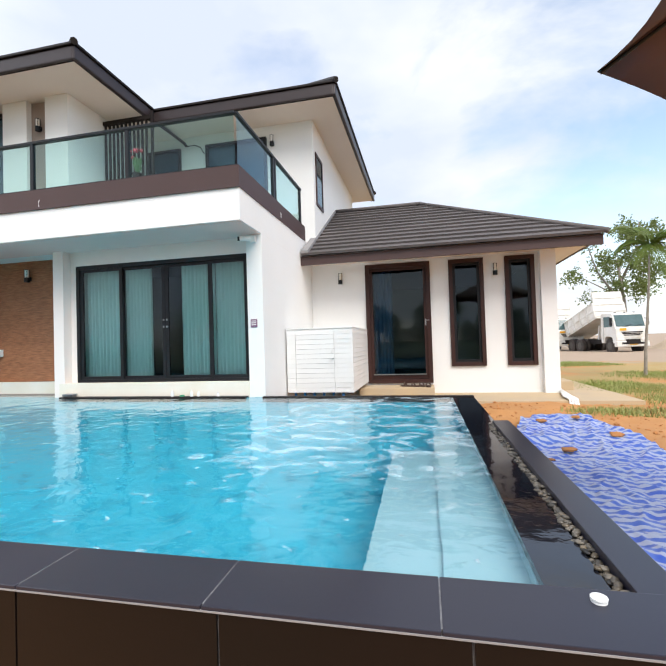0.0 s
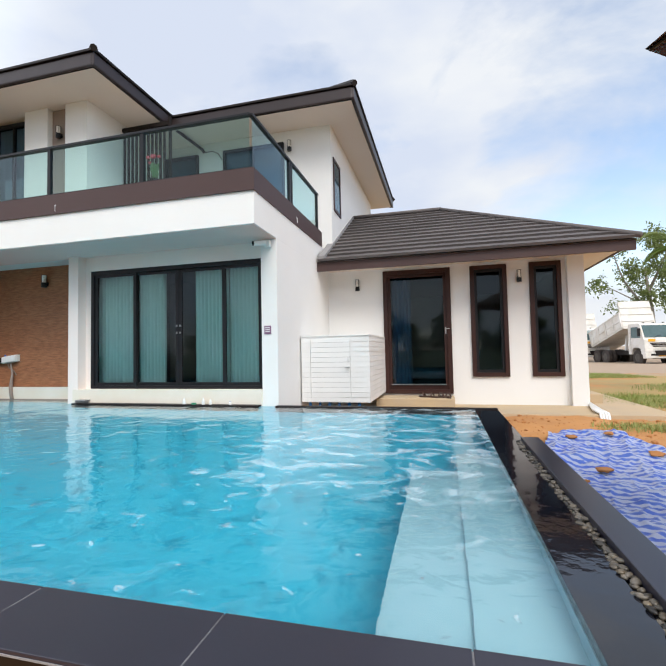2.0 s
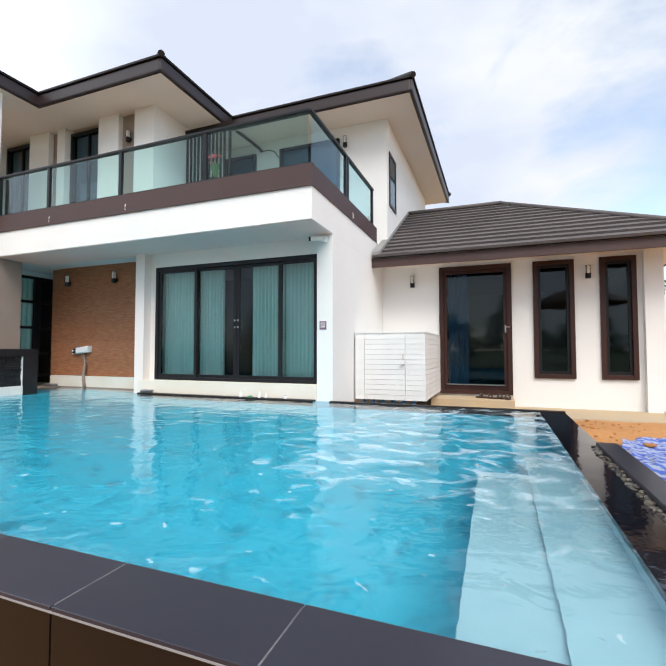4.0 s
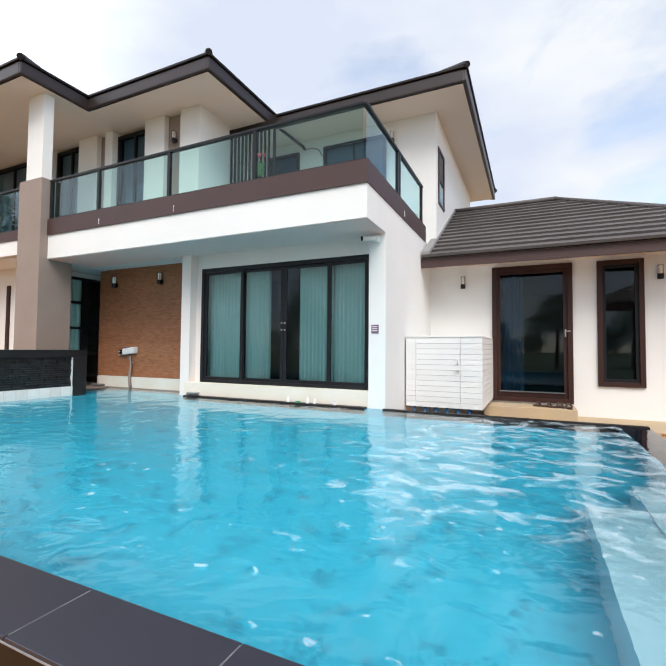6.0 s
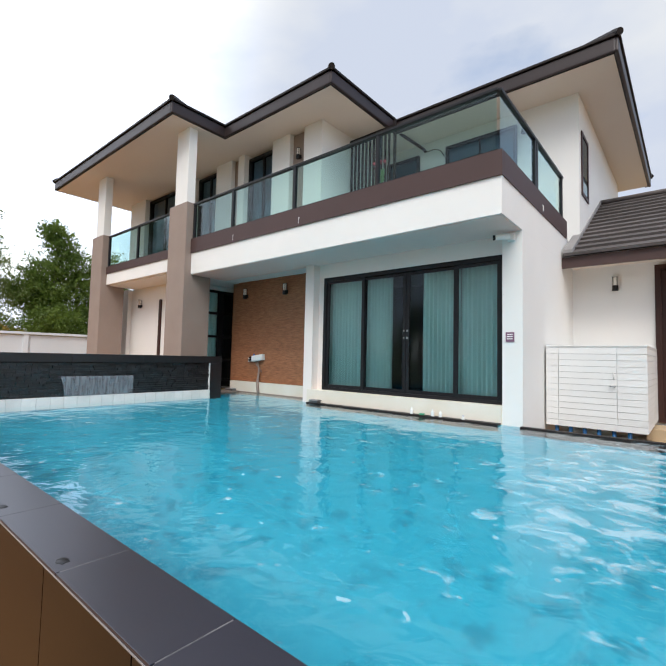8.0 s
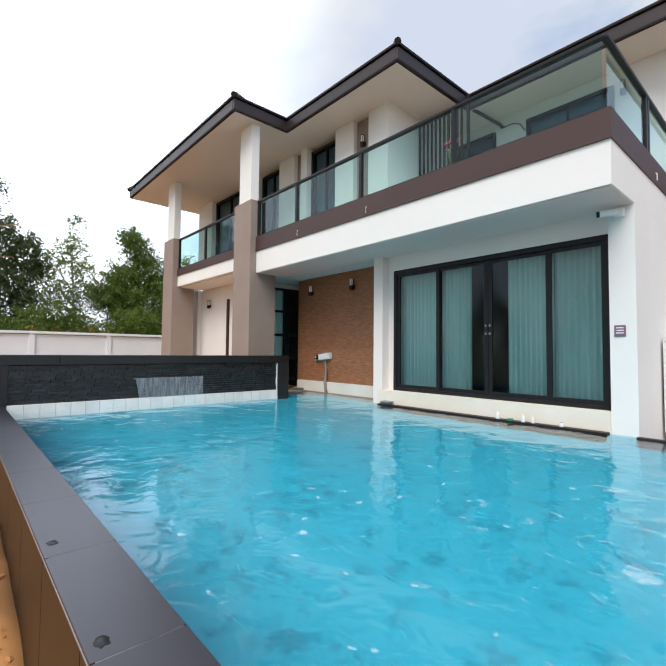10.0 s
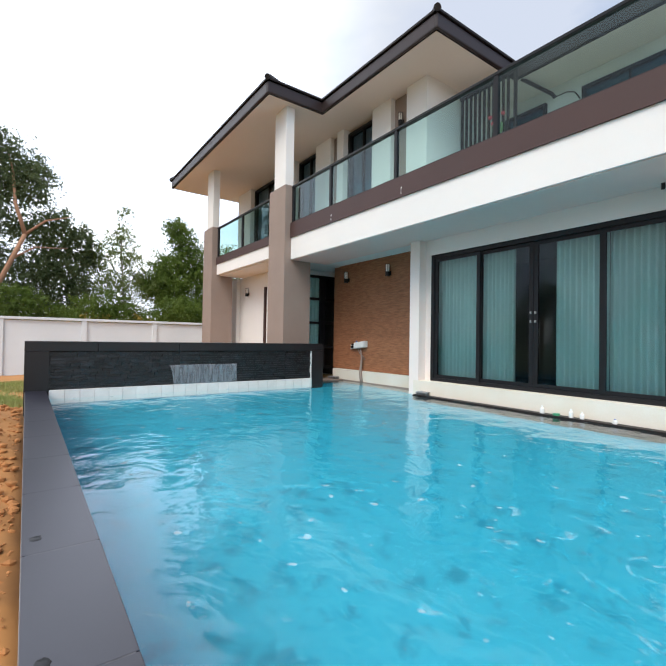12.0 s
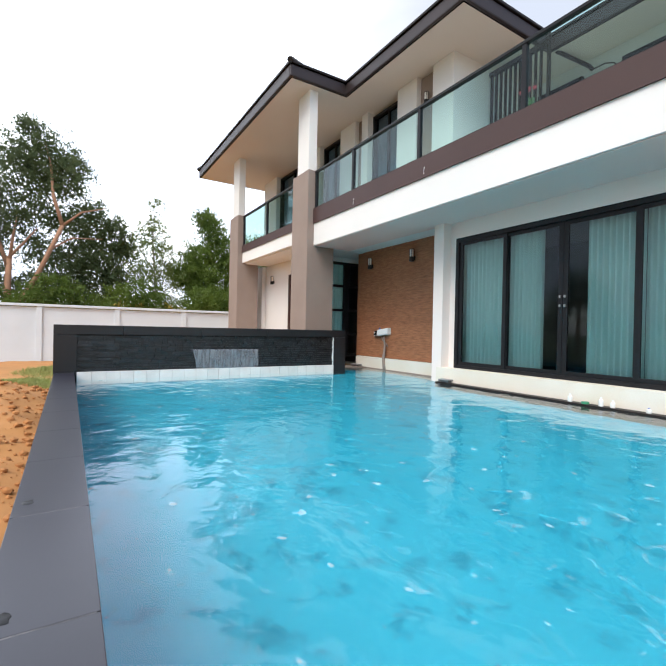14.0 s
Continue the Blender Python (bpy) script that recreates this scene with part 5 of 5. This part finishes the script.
tree(14.0, 34.0, ([(14.3, 34, -0.4), (14.2, 34, 3.0), (13.9, 34, 6.0)], 0.22, 0.08),
     [([(14.2, 34, 2.6), (12.6, 34, 5.2), (12.0, 34, 7.2)], 0.10, 0.03), ([(14.0, 34, 4.2), (15.2, 34, 6.8), (15.4, 34, 8.6)], 0.10, 0.03), ([(14.2, 34, 3.2), (11.6, 34, 4.8)], 0.08, 0.02)],
     [(14.6, 34, 7.8, 1.3), (13.2, 34, 5.8, 1.3), (12.0, 34, 7.6, 1.1), (11.0, 34, 5.0, 0.9), (15.2, 34, 6.0, 1.4), (13.8, 34, 4.0, 1.2), (16.0, 34, 8.0, 1.0), (15.4, 34, 4.0, 1.1), (12.4, 34, 3.2, 1.0), (16.2, 34, 5.2, 1.2)], 6500, 0.13, LEAF_PALE, GREY_BARK, "sparse broadleaf tree with yellowish leaves", 9, 0.1)

# ---- trucks in the yard ----
TRUCK_W = mat("dusty_white_paint", (0.76, 0.76, 0.74), 0.45, (0.55, 0.50, 0.42), 1.5, 12, 0.05)
TYRE = mat("tyre_rubber", (0.02, 0.02, 0.02), 0.9, (0.07, 0.05, 0.04), 3, 20, 0.2)
RIM = mat("muddy_rim", (0.10, 0.085, 0.07), 0.7, (0.05, 0.045, 0.04), 4, 20, 0.1)
ORANGE = mat("orange_plate", (0.80, 0.40, 0.02), 0.5)
WINDSCREEN = mat("windscreen", (0.05, 0.10, 0.10), 0.06, (0.08, 0.13, 0.14), 2, 8, 0.0)


def local_boxes(m, *rows, bevel=0.0):
    bm = boxes(*rows, bevel=bevel)
    bm.transform(Matrix.Scale(1, 4))
    for v in bm.verts:
        v.co = (m @ (v.co / U)) * U
    return bm


def prism(m, outline, half, bevel=0.0, at=0.0):
    """An outline in x and z drawn out to both sides of y = at, turned by m."""
    bm = bmesh.new()
    lo, hi = ([bm.verts.new((px, at + k * half, pz)) for px, pz in outline] for k in (-1, 1))
    bm.faces.new(lo), bm.faces.new(list(reversed(hi)))
    for i in range(len(outline)):
        j = (i + 1) % len(outline)
        bm.faces.new((lo[j], lo[i], hi[i], hi[j]))
    bmesh.ops.recalc_face_normals(bm, faces=bm.faces[:])
    if bevel:
        bmesh.ops.bevel(bm, geom=bm.edges[:], offset=bevel, segments=2, affect="EDGES", profile=0.6)
    for v in bm.verts:
        v.co = (m @ v.co) * U
    return bm


def truck(x, y, z, turn, tip, label):
    """A tipper: x runs from tail to nose, in plan units."""
    t = thing("dump_truck", x, y, z, label, "truck", "trucks in the yard")
    m = Matrix.Translation((x, y, z)) @ Matrix.Rotation(radians(turn), 4, "Z") @ Matrix.Diagonal((0.95, 0.84, 1.0, 1.0))
    part("chassis", local_boxes(m, (-5.2, 0.9, -0.40, 0.40, 0.55, 0.80)), FASCIA, t)
    cab = part("cab", prism(m, [(-0.66, 0.60), (-0.66, 2.16), (-0.58, 2.24), (0.30, 2.24), (0.40, 2.17), (0.66, 1.46), (0.75, 1.38), (0.77, 0.92), (0.72, 0.60), (0.46, 0.60), (0.40, 0.86), (0.22, 0.96), (-0.14, 0.96), (-0.32, 0.86), (-0.38, 0.60)], 1.0, 0.035), TRUCK_W, t, "white truck cab with sloping windscreen")
    part("windscreen", prism(m, [(0.405, 2.13), (0.435, 2.13), (0.672, 1.49), (0.640, 1.49)], 0.89, 0.008), WINDSCREEN, cab)
    for k in (-0.35, 0.30):
        p = [m @ Vector(q) for q in ((0.70, k, 1.50), (0.67, k + 0.22, 1.56), (0.64, k + 0.46, 1.60))]
        part("wiper", tube(bmesh.new(), [tuple(q) for q in p], 0.012, 5), BLACK, cab)
    for k in (-0.6, 0.0, 0.6):
        part("roof_lamp", local_boxes(m, (0.10, 0.20, k - 0.05, k + 0.05, 2.24, 2.29), bevel=0.01), BLACK, cab)
    for sd in (-1, 1):
        part("side_window", prism(m, [(-0.36, 1.48), (-0.36, 2.05), (0.24, 2.05), (0.44, 1.48)], 0.012, 0, sd * 1.0), WINDSCREEN, cab, "dark side window")
        part("door_seam", local_boxes(m, (-0.43, -0.41, sd * 1.0 - 0.004, sd * 1.0 + 0.004, 0.70, 2.08)), BLACK, cab)
        part("headlight", local_boxes(m, (0.74, 0.79, sd * 0.74 - 0.20, sd * 0.74 + 0.20, 0.74, 0.88), bevel=0.01), LAMP, cab)
        part("mirror", local_boxes(m, (0.50, 0.58, sd * 1.16 - 0.08, sd * 1.16 + 0.08, 1.55, 1.98), bevel=0.02), BLACK, cab)
        part("mirror_arm", local_boxes(m, (0.46, 0.50, sd * 1.07 - 0.08, sd * 1.07 + 0.08, 1.90, 1.93)), BLACK, cab)
    for z0, half in ((1.16, 0.66), (1.08, 0.60), (1.00, 0.52)):
        part("grille_bar", local_boxes(m, (0.755, 0.785, -half, half, z0, z0 + 0.05), bevel=0.008), FASCIA, cab)
    part("badge_bar", local_boxes(m, (0.755, 0.78, -0.76, -0.36, 1.27, 1.40)), ORANGE, cab, "orange plain plate")
    bumper = part("bumper", local_boxes(m, (0.60, 0.84, -1.02, 1.02, 0.40, 0.70), bevel=0.04), TRUCK_W, t)
    part("bumper_slot", local_boxes(m, (0.835, 0.848, -0.70, 0.70, 0.54, 0.64), bevel=0.005), FASCIA, bumper)
    part("plate", local_boxes(m, (0.849, 0.862, -0.24, 0.24, 0.50, 0.66)), ORANGE, bumper, "orange plain plate")
    for wx in (0.05, -3.2, -4.25):
        for s in (-1, 1):
            for d in ((0.0,) if wx > 0 else (0.0, -0.30)):
                p0, p1 = m @ Vector((wx, s * (0.94 + d), 0.43)), m @ Vector((wx, s * (0.70 + d), 0.43))
                wheel = part("wheel", tube(bmesh.new(), [tuple(p0), tuple(p0.lerp(p1, 0.1)), tuple(p0.lerp(p1, 0.9)), tuple(p1)], [0.36, 0.43, 0.43, 0.36], 20), TYRE, t, smooth=False)
                q = m @ Vector((wx, s * (0.955 + d), 0.43))
                part("rim", tube(bmesh.new(), [tuple(q), tuple(p0)], [0.17, 0.22], 14), RIM, wheel)
    hinge = m @ Matrix.Translation((-5.2, 0, 0.85)) @ Matrix.Rotation(radians(-tip), 4, "Y")
    bed = part("bed", local_boxes(hinge, (0.0, 4.3, -1.0, 1.0, 0.0, 0.10)), TRUCK_W, t, "dusty white tipping bed")
    for s in (-1, 1):
        part("side_panel", local_boxes(hinge, (0.0, 4.3, s * 1.0 - 0.04, s * 1.0 + 0.04, 0.10, 0.95)), TRUCK_W, bed)
        for k in range(6):
            part("rib", local_boxes(hinge, (0.1 + k * 0.82, 0.19 + k * 0.82, s * 1.06 - 0.03, s * 1.06 + 0.03, 0.05, 0.95)), TRUCK_W, bed)
        for zz in (0.45, 0.9):
            part("rail", local_boxes(hinge, (0.0, 4.3, s * 1.055 - 0.025, s * 1.055 + 0.025, zz, zz + 0.07)), TRUCK_W, bed)
    part("front_panel", local_boxes(hinge, (4.22, 4.32, -1.0, 1.0, 0.10, 1.6)), TRUCK_W, bed)
    for zz in (0.4, 0.8, 1.2):
        part("rail", local_boxes(hinge, (4.32, 4.36, -1.0, 1.0, zz, zz + 0.07)), TRUCK_W, bed)
    part("tailgate", local_boxes(hinge, (-0.08, 0.0, -1.0, 1.0, 0.0, 0.95)), TRUCK_W, bed)
    if tip:
        p0, p1 = m @ Vector((-2.4, 0, 0.75)), hinge @ Vector((3.0, 0, 0))
        part("ram", tube(bmesh.new(), [tuple(p0), tuple(p1)], [0.09, 0.06], 10), STEEL, t)
    return t


truck(11.05, 26.5, -0.40, -80, 16, "white dump truck with raised bed on the gravel yard")
truck(9.6, 31.5, -0.40, -84, 12, "white dump truck with half-raised bed on the gravel yard")
SAND = mat("pale_sand", (0.48, 0.37, 0.26), 0.95, (0.36, 0.28, 0.20), 1.2, 14, 0.5)
bm = bmesh.new()
bmesh.ops.create_grid(bm, x_segments=36, y_segments=36, size=2.6)
for v in bm.verts:
    r = v.co.length
    v.co = Vector((v.co.x + 15.6, v.co.y + 29.0, -0.35 + max(0, 1.25 - 0.55 * r) + 0.16 * noise.noise(v.co * 1.3))) * U
tagged(part("sand_heap", bm, SAND, None, "heap of pale sand in the yard", True), category="sand heap")

# ---- tarpaulin and clods ----
def tarp():
    m = mat("blue_white_tarp", (0.032, 0.085, 0.46), 0.42, (0.07, 0.14, 0.42), 4, 30, 0.25)
    n, l = m.node_tree.nodes, m.node_tree.links
    b = n["Principled BSDF"]
    uv, sep, ns, ad, mu, fr, st, mix = n.new("ShaderNodeUVMap"), n.new("ShaderNodeSeparateXYZ"), n.new("ShaderNodeTexNoise"), n.new("ShaderNodeMath"), n.new("ShaderNodeMath"), n.new("ShaderNodeMath"), n.new("ShaderNodeMath"), n.new("ShaderNodeMix")
    ns.inputs["Scale"].default_value = 3.0
    ad.operation, ad.inputs[1].default_value = "MULTIPLY_ADD", 0.035
    mu.operation, mu.inputs[1].default_value = "MULTIPLY", 29.0
    fr.operation = "FRACT"
    st.operation, st.inputs[1].default_value = "GREATER_THAN", 0.52
    mix.data_type = "RGBA"
    mix.inputs[7].default_value = (0.36, 0.385, 0.50, 1)
    l.new(uv.outputs["UV"], sep.inputs[0]), l.new(uv.outputs["UV"], ns.inputs["Vector"])
    l.new(ns.outputs["Fac"], ad.inputs[0]), l.new(sep.outputs["Y"], ad.inputs[2]), l.new(ad.outputs[0], mu.inputs[0])
    l.new(mu.outputs[0], fr.inputs[0]), l.new(fr.outputs[0], st.inputs[0]), l.new(st.outputs[0], mix.inputs[0])
    l.new(b.inputs["Base Color"].links[0].from_socket, mix.inputs[6]), l.new(mix.outputs[2], b.inputs["Base Color"])
    b.inputs["Sheen Weight"].default_value = 0.15
    nu, nv = 130, 220
    verts, faces, uvs = [], [], []
    for j in range(nv + 1):
        g = j / nv
        y = 1.55 + 4.05 * g
        left = 1.0 + (0.45 * ((g - 0.45) / 0.55) ** 1.5 if g > 0.45 else 0) + 0.03 * noise.noise((g * 9, 0, 2))
        right = 2.75 - 0.55 * g + 0.10 * noise.noise((g * 6, 4, 2))
        for i in range(nu + 1):
            f = i / nu
            x = left + (right - left) * f
            yy = y + 0.25 * f * g + 0.05 * noise.noise((f * 5, g * 2, 1))
            fold = abs(noise.noise((x * 2.3 + 0.8 * yy, yy * 0.9, 4))) * 0.018 + (1 - abs(noise.noise((x * 3.2 + yy * 1.5, yy * 2.2 - x, 8)))) ** 6 * 0.024 + (1 - abs(noise.noise((x * 6.5 - yy * 2, yy * 4.5 + x, 6)))) ** 8 * 0.014 - 0.012 + abs(noise.noise((x * 15 - yy * 6, yy * 9, 3))) * 0.007 + 0.01 * noise.noise((x * 26, yy * 26, 1))
            verts.append((x * U, yy * U, (max(ground_height(x, yy), -0.47) + 0.05 + fold + 0.07 * math.exp(-((g - 0.97) / 0.03) ** 2) * abs(noise.noise((x * 4, 2, 9))) + 0.09 * math.exp(-((g - 0.74 - 0.08 * f) / 0.02) ** 2) * max(0, 1 - f * 2.2) + 0.12 * max(0, 1 - f * 6) * (1 - g)) * U))
            uvs.append((f, g * 1.9 + 0.28 * f))
    for j in range(nv):
        for i in range(nu):
            k = j * (nu + 1) + i
            faces.append((k, k + 1, k + nu + 2, k + nu + 1))
    me = bpy.data.meshes.new("tarpaulin")
    me.from_pydata(verts, [], faces)
    layer = me.uv_layers.new(name="UVMap")
    for lp in me.loops:
        layer.data[lp.index].uv = uvs[lp.vertex_index]
    me.polygons.foreach_set("use_smooth", [True] * len(faces))
    me.materials.append(m)
    ob = new("tarpaulin", me)
    sol = ob.modifiers.new("thickness", "SOLIDIFY")
    sol.thickness = 0.004
    tagged(ob, "crumpled blue and white striped tarpaulin on the earth", "tarpaulin")


tarp()
EARTH = mat("orange_clod", (0.46, 0.20, 0.065), 0.95, (0.32, 0.14, 0.05), 3, 14, 0.6)
def clod(x, y, z, r, label="orange earth clod"):
    bm = bmesh.new()
    bmesh.ops.create_icosphere(bm, subdivisions=3, radius=1)
    for v in bm.verts:
        k = 1 + 0.45 * noise.noise(v.co * 1.6 + Vector((x * 9, y * 7, 0)))
        v.co = (Vector((x, y, z)) + Vector((v.co.x * r * k, v.co.y * r * 0.8 * k, v.co.z * r * 0.36 * k))) * U
    return tagged(part("clod", bm, EARTH, None, label, True), category="clod", group="earth clods")
for x, y, r in ((1.62, 5.35, 0.055), (2.02, 5.50, 0.05), (1.60, 4.35, 0.06), (2.16, 4.80, 0.065), (1.35, 3.95, 0.03)):
    clod(x, y, ground_height(x, y) + 0.085, r, "orange earth clod weighing down the tarpaulin")


def scatter_clods():
    rng = np.random.default_rng(5)
    base = bmesh.new()
    bmesh.ops.create_icosphere(base, subdivisions=1, radius=1)
    vs0, fs0 = np.array([v.co[:] for v in base.verts]), np.array([[v.index for v in f.verts] for f in base.faces])
    base.free()
    verts, faces = [], []
    for k in range(4200):
        q = rng.random()
        if q < 0.45:
            x, y = rng.uniform(1.0, 5.5), rng.uniform(3.2, 7.0)
        elif q < 0.85:
            x, y = rng.uniform(-8.0, -2.6), 0.97 - 1.5 * rng.random() ** 1.6
        else:
            x, y = rng.uniform(-2.0, 3.0), rng.uniform(-1.5, 0.9)
        r = 0.006 + (0.034 if 0.45 <= q < 0.85 else 0.028) * rng.random() ** 5
        z = ground_height(x, y)
        verts.append((vs0 * rng.uniform(0.75, 1.1, (len(vs0), 1)) * r * (1, 1, 0.7) + (x, y, z + r * 0.2)) * U)
        faces.append(fs0 + k * len(vs0))
    me = bpy.data.meshes.new("earth_crumbs")
    me.from_pydata(np.concatenate(verts).tolist(), [], np.concatenate(faces).tolist())
    me.materials.append(EARTH)
    tagged(new("earth_crumbs", me), "loose orange crumbs of earth", "earth", kind="stuff")
scatter_clods()


def grass():
    rng = np.random.default_rng(8)
    m = mat("grass_blade", (0.22, 0.30, 0.06), 0.6, (0.30, 0.28, 0.10), 1.0, 6, 0.0)
    patches = ((3.9, 9.2, 1.1, 1.3, 5600), (5.4, 16.0, 1.3, 1.0, 9000), (4.7, 7.3, 1.3, 0.9, 7000), (2.9, 6.3, 0.8, 0.35, 1800), (6.5, 11.5, 2.0, 1.6, 8000), (-9.3, 0.55, 1.6, 0.55, 9000), (-12.5, 0.9, 1.6, 0.8, 6000))
    quads = []
    for px, py, rx, ry, n in patches:
        a, r = rng.random(n) * 6.283, np.sqrt(rng.random(n)) * rng.uniform(0.6, 1.1, n)
        for x, y in zip(px + rx * r * np.cos(a), py + ry * r * np.sin(a)):
            z = ground_height(x, y)
            h, t, w = rng.uniform(0.03, 0.085), rng.random() * 6.283, rng.uniform(0.003, 0.007)
            dx, dy = math.cos(t), math.sin(t)
            quads += [(x - dy * w, y + dx * w, z - 0.01), (x + dy * w, y - dx * w, z - 0.01), (x + dx * h * 0.5, y + dy * h * 0.5, z + h)]
    me = bpy.data.meshes.new("grass")
    me.from_pydata((np.array(quads) * U).tolist(), [], np.arange(len(quads)).reshape(-1, 3).tolist())
    me.materials.append(m)
    tagged(new("grass", me), "tufts of green and dry grass", "grass", kind="stuff")
grass()

# ---- parasol ----
CANVAS = leaf_mat("brown_canvas", (0.22, 0.125, 0.095), (0.18, 0.105, 0.08))
PX, PY, PR = 2.45, 1.88, 1.33
parasol = thing("parasol", PX, PY, -0.4, "open brown canvas parasol on a pole", "parasol")
part("pole", tube(bmesh.new(), [(PX, PY, -0.45), (PX, PY, 2.62)], 0.022, 12), BLACK, parasol, smooth=True)
part("base_plate", tube(bmesh.new(), [(PX, PY, ground_height(PX, PY) - 0.02), (PX, PY, ground_height(PX, PY) + 0.12)], [0.30, 0.26], 24), GROUT, parasol)
first = math.radians(153.5)
for k in range(8):
    a0, a1 = first + k * math.pi / 4, first + (k + 1) * math.pi / 4
    bm = bmesh.new()
    rows = []
    for i in range(7):
        f = 0.04 + 0.96 * i / 6
        row = []
        for j in range(9):
            g = j / 8
            p0, p1 = Vector((math.cos(a0), math.sin(a0), 0)), Vector((math.cos(a1), math.sin(a1), 0))
            p = p0.lerp(p1, g) * PR * f
            sag = 0.05 * f * 4 * g * (1 - g)
            row.append(bm.verts.new(Vector((PX + p.x * (1 - 0.06 * 4 * g * (1 - g) * f), PY + p.y * (1 - 0.06 * 4 * g * (1 - g) * f), 2.58 - 0.58 * f ** 1.15 - sag)) * U))
        rows.append(row)
    for r0, r1 in zip(rows, rows[1:]):
        for j in range(8):
            bm.faces.new((r0[j], r0[j + 1], r1[j + 1], r1[j]))
    gore = part("canopy_gore", bm, CANVAS, parasol, smooth=True)
    gore.modifiers.new("thickness", "SOLIDIFY").thickness = 0.004
    part("rib", tube(bmesh.new(), [(PX, PY, 2.55), (PX + math.cos(a0) * PR * 0.5, PY + math.sin(a0) * PR * 0.5, 2.29), (PX + math.cos(a0) * PR * 0.99, PY + math.sin(a0) * PR * 0.99, 1.99)], 0.009, 6), BLACK, parasol)

pipe = thing("downpipe", -4.4, 7.6, 5.0, "dark downpipe bend from gutter to wall", "downpipe")
part("bend", tube(bmesh.new(), [(-4.52, 7.42, 5.02), (-4.48, 7.50, 4.99), (-4.30, 7.97, 4.86), (-4.27, 7.99, 4.80)], 0.03, 10), FASCIA, pipe, smooth=True)
cable = tagged(part("cable", tube(bmesh.new(), [(-4.26, 7.985, 4.80), (-4.08, 7.98, 4.80), (-3.95, 7.98, 4.74), (-3.87, 7.98, 4.60)], 0.010, 8), BLACK, None, "black cable bending along the balcony wall", True), category="cable")

for rx, ry, dx, dy, parent in ((-13.38, 4.27, 1, 1, roof_a), (-7.30, 4.27, -1, 1, roof_a), (-4.53, 5.40, -1, 1, roof_b), (-0.98, 7.31, -1, 1, main_roof), (-0.98, 13.24, -1, -1, main_roof)):
    part("hip_cap", tube(bmesh.new(), [(rx, ry, 5.255), (rx + dx * 0.05, ry + dy * 0.05, 5.285), (rx + dx * 1.5, ry + dy * 1.5, 5.30 + 0.78)], [0.05, 0.06, 0.06], 8), FASCIA, parent)
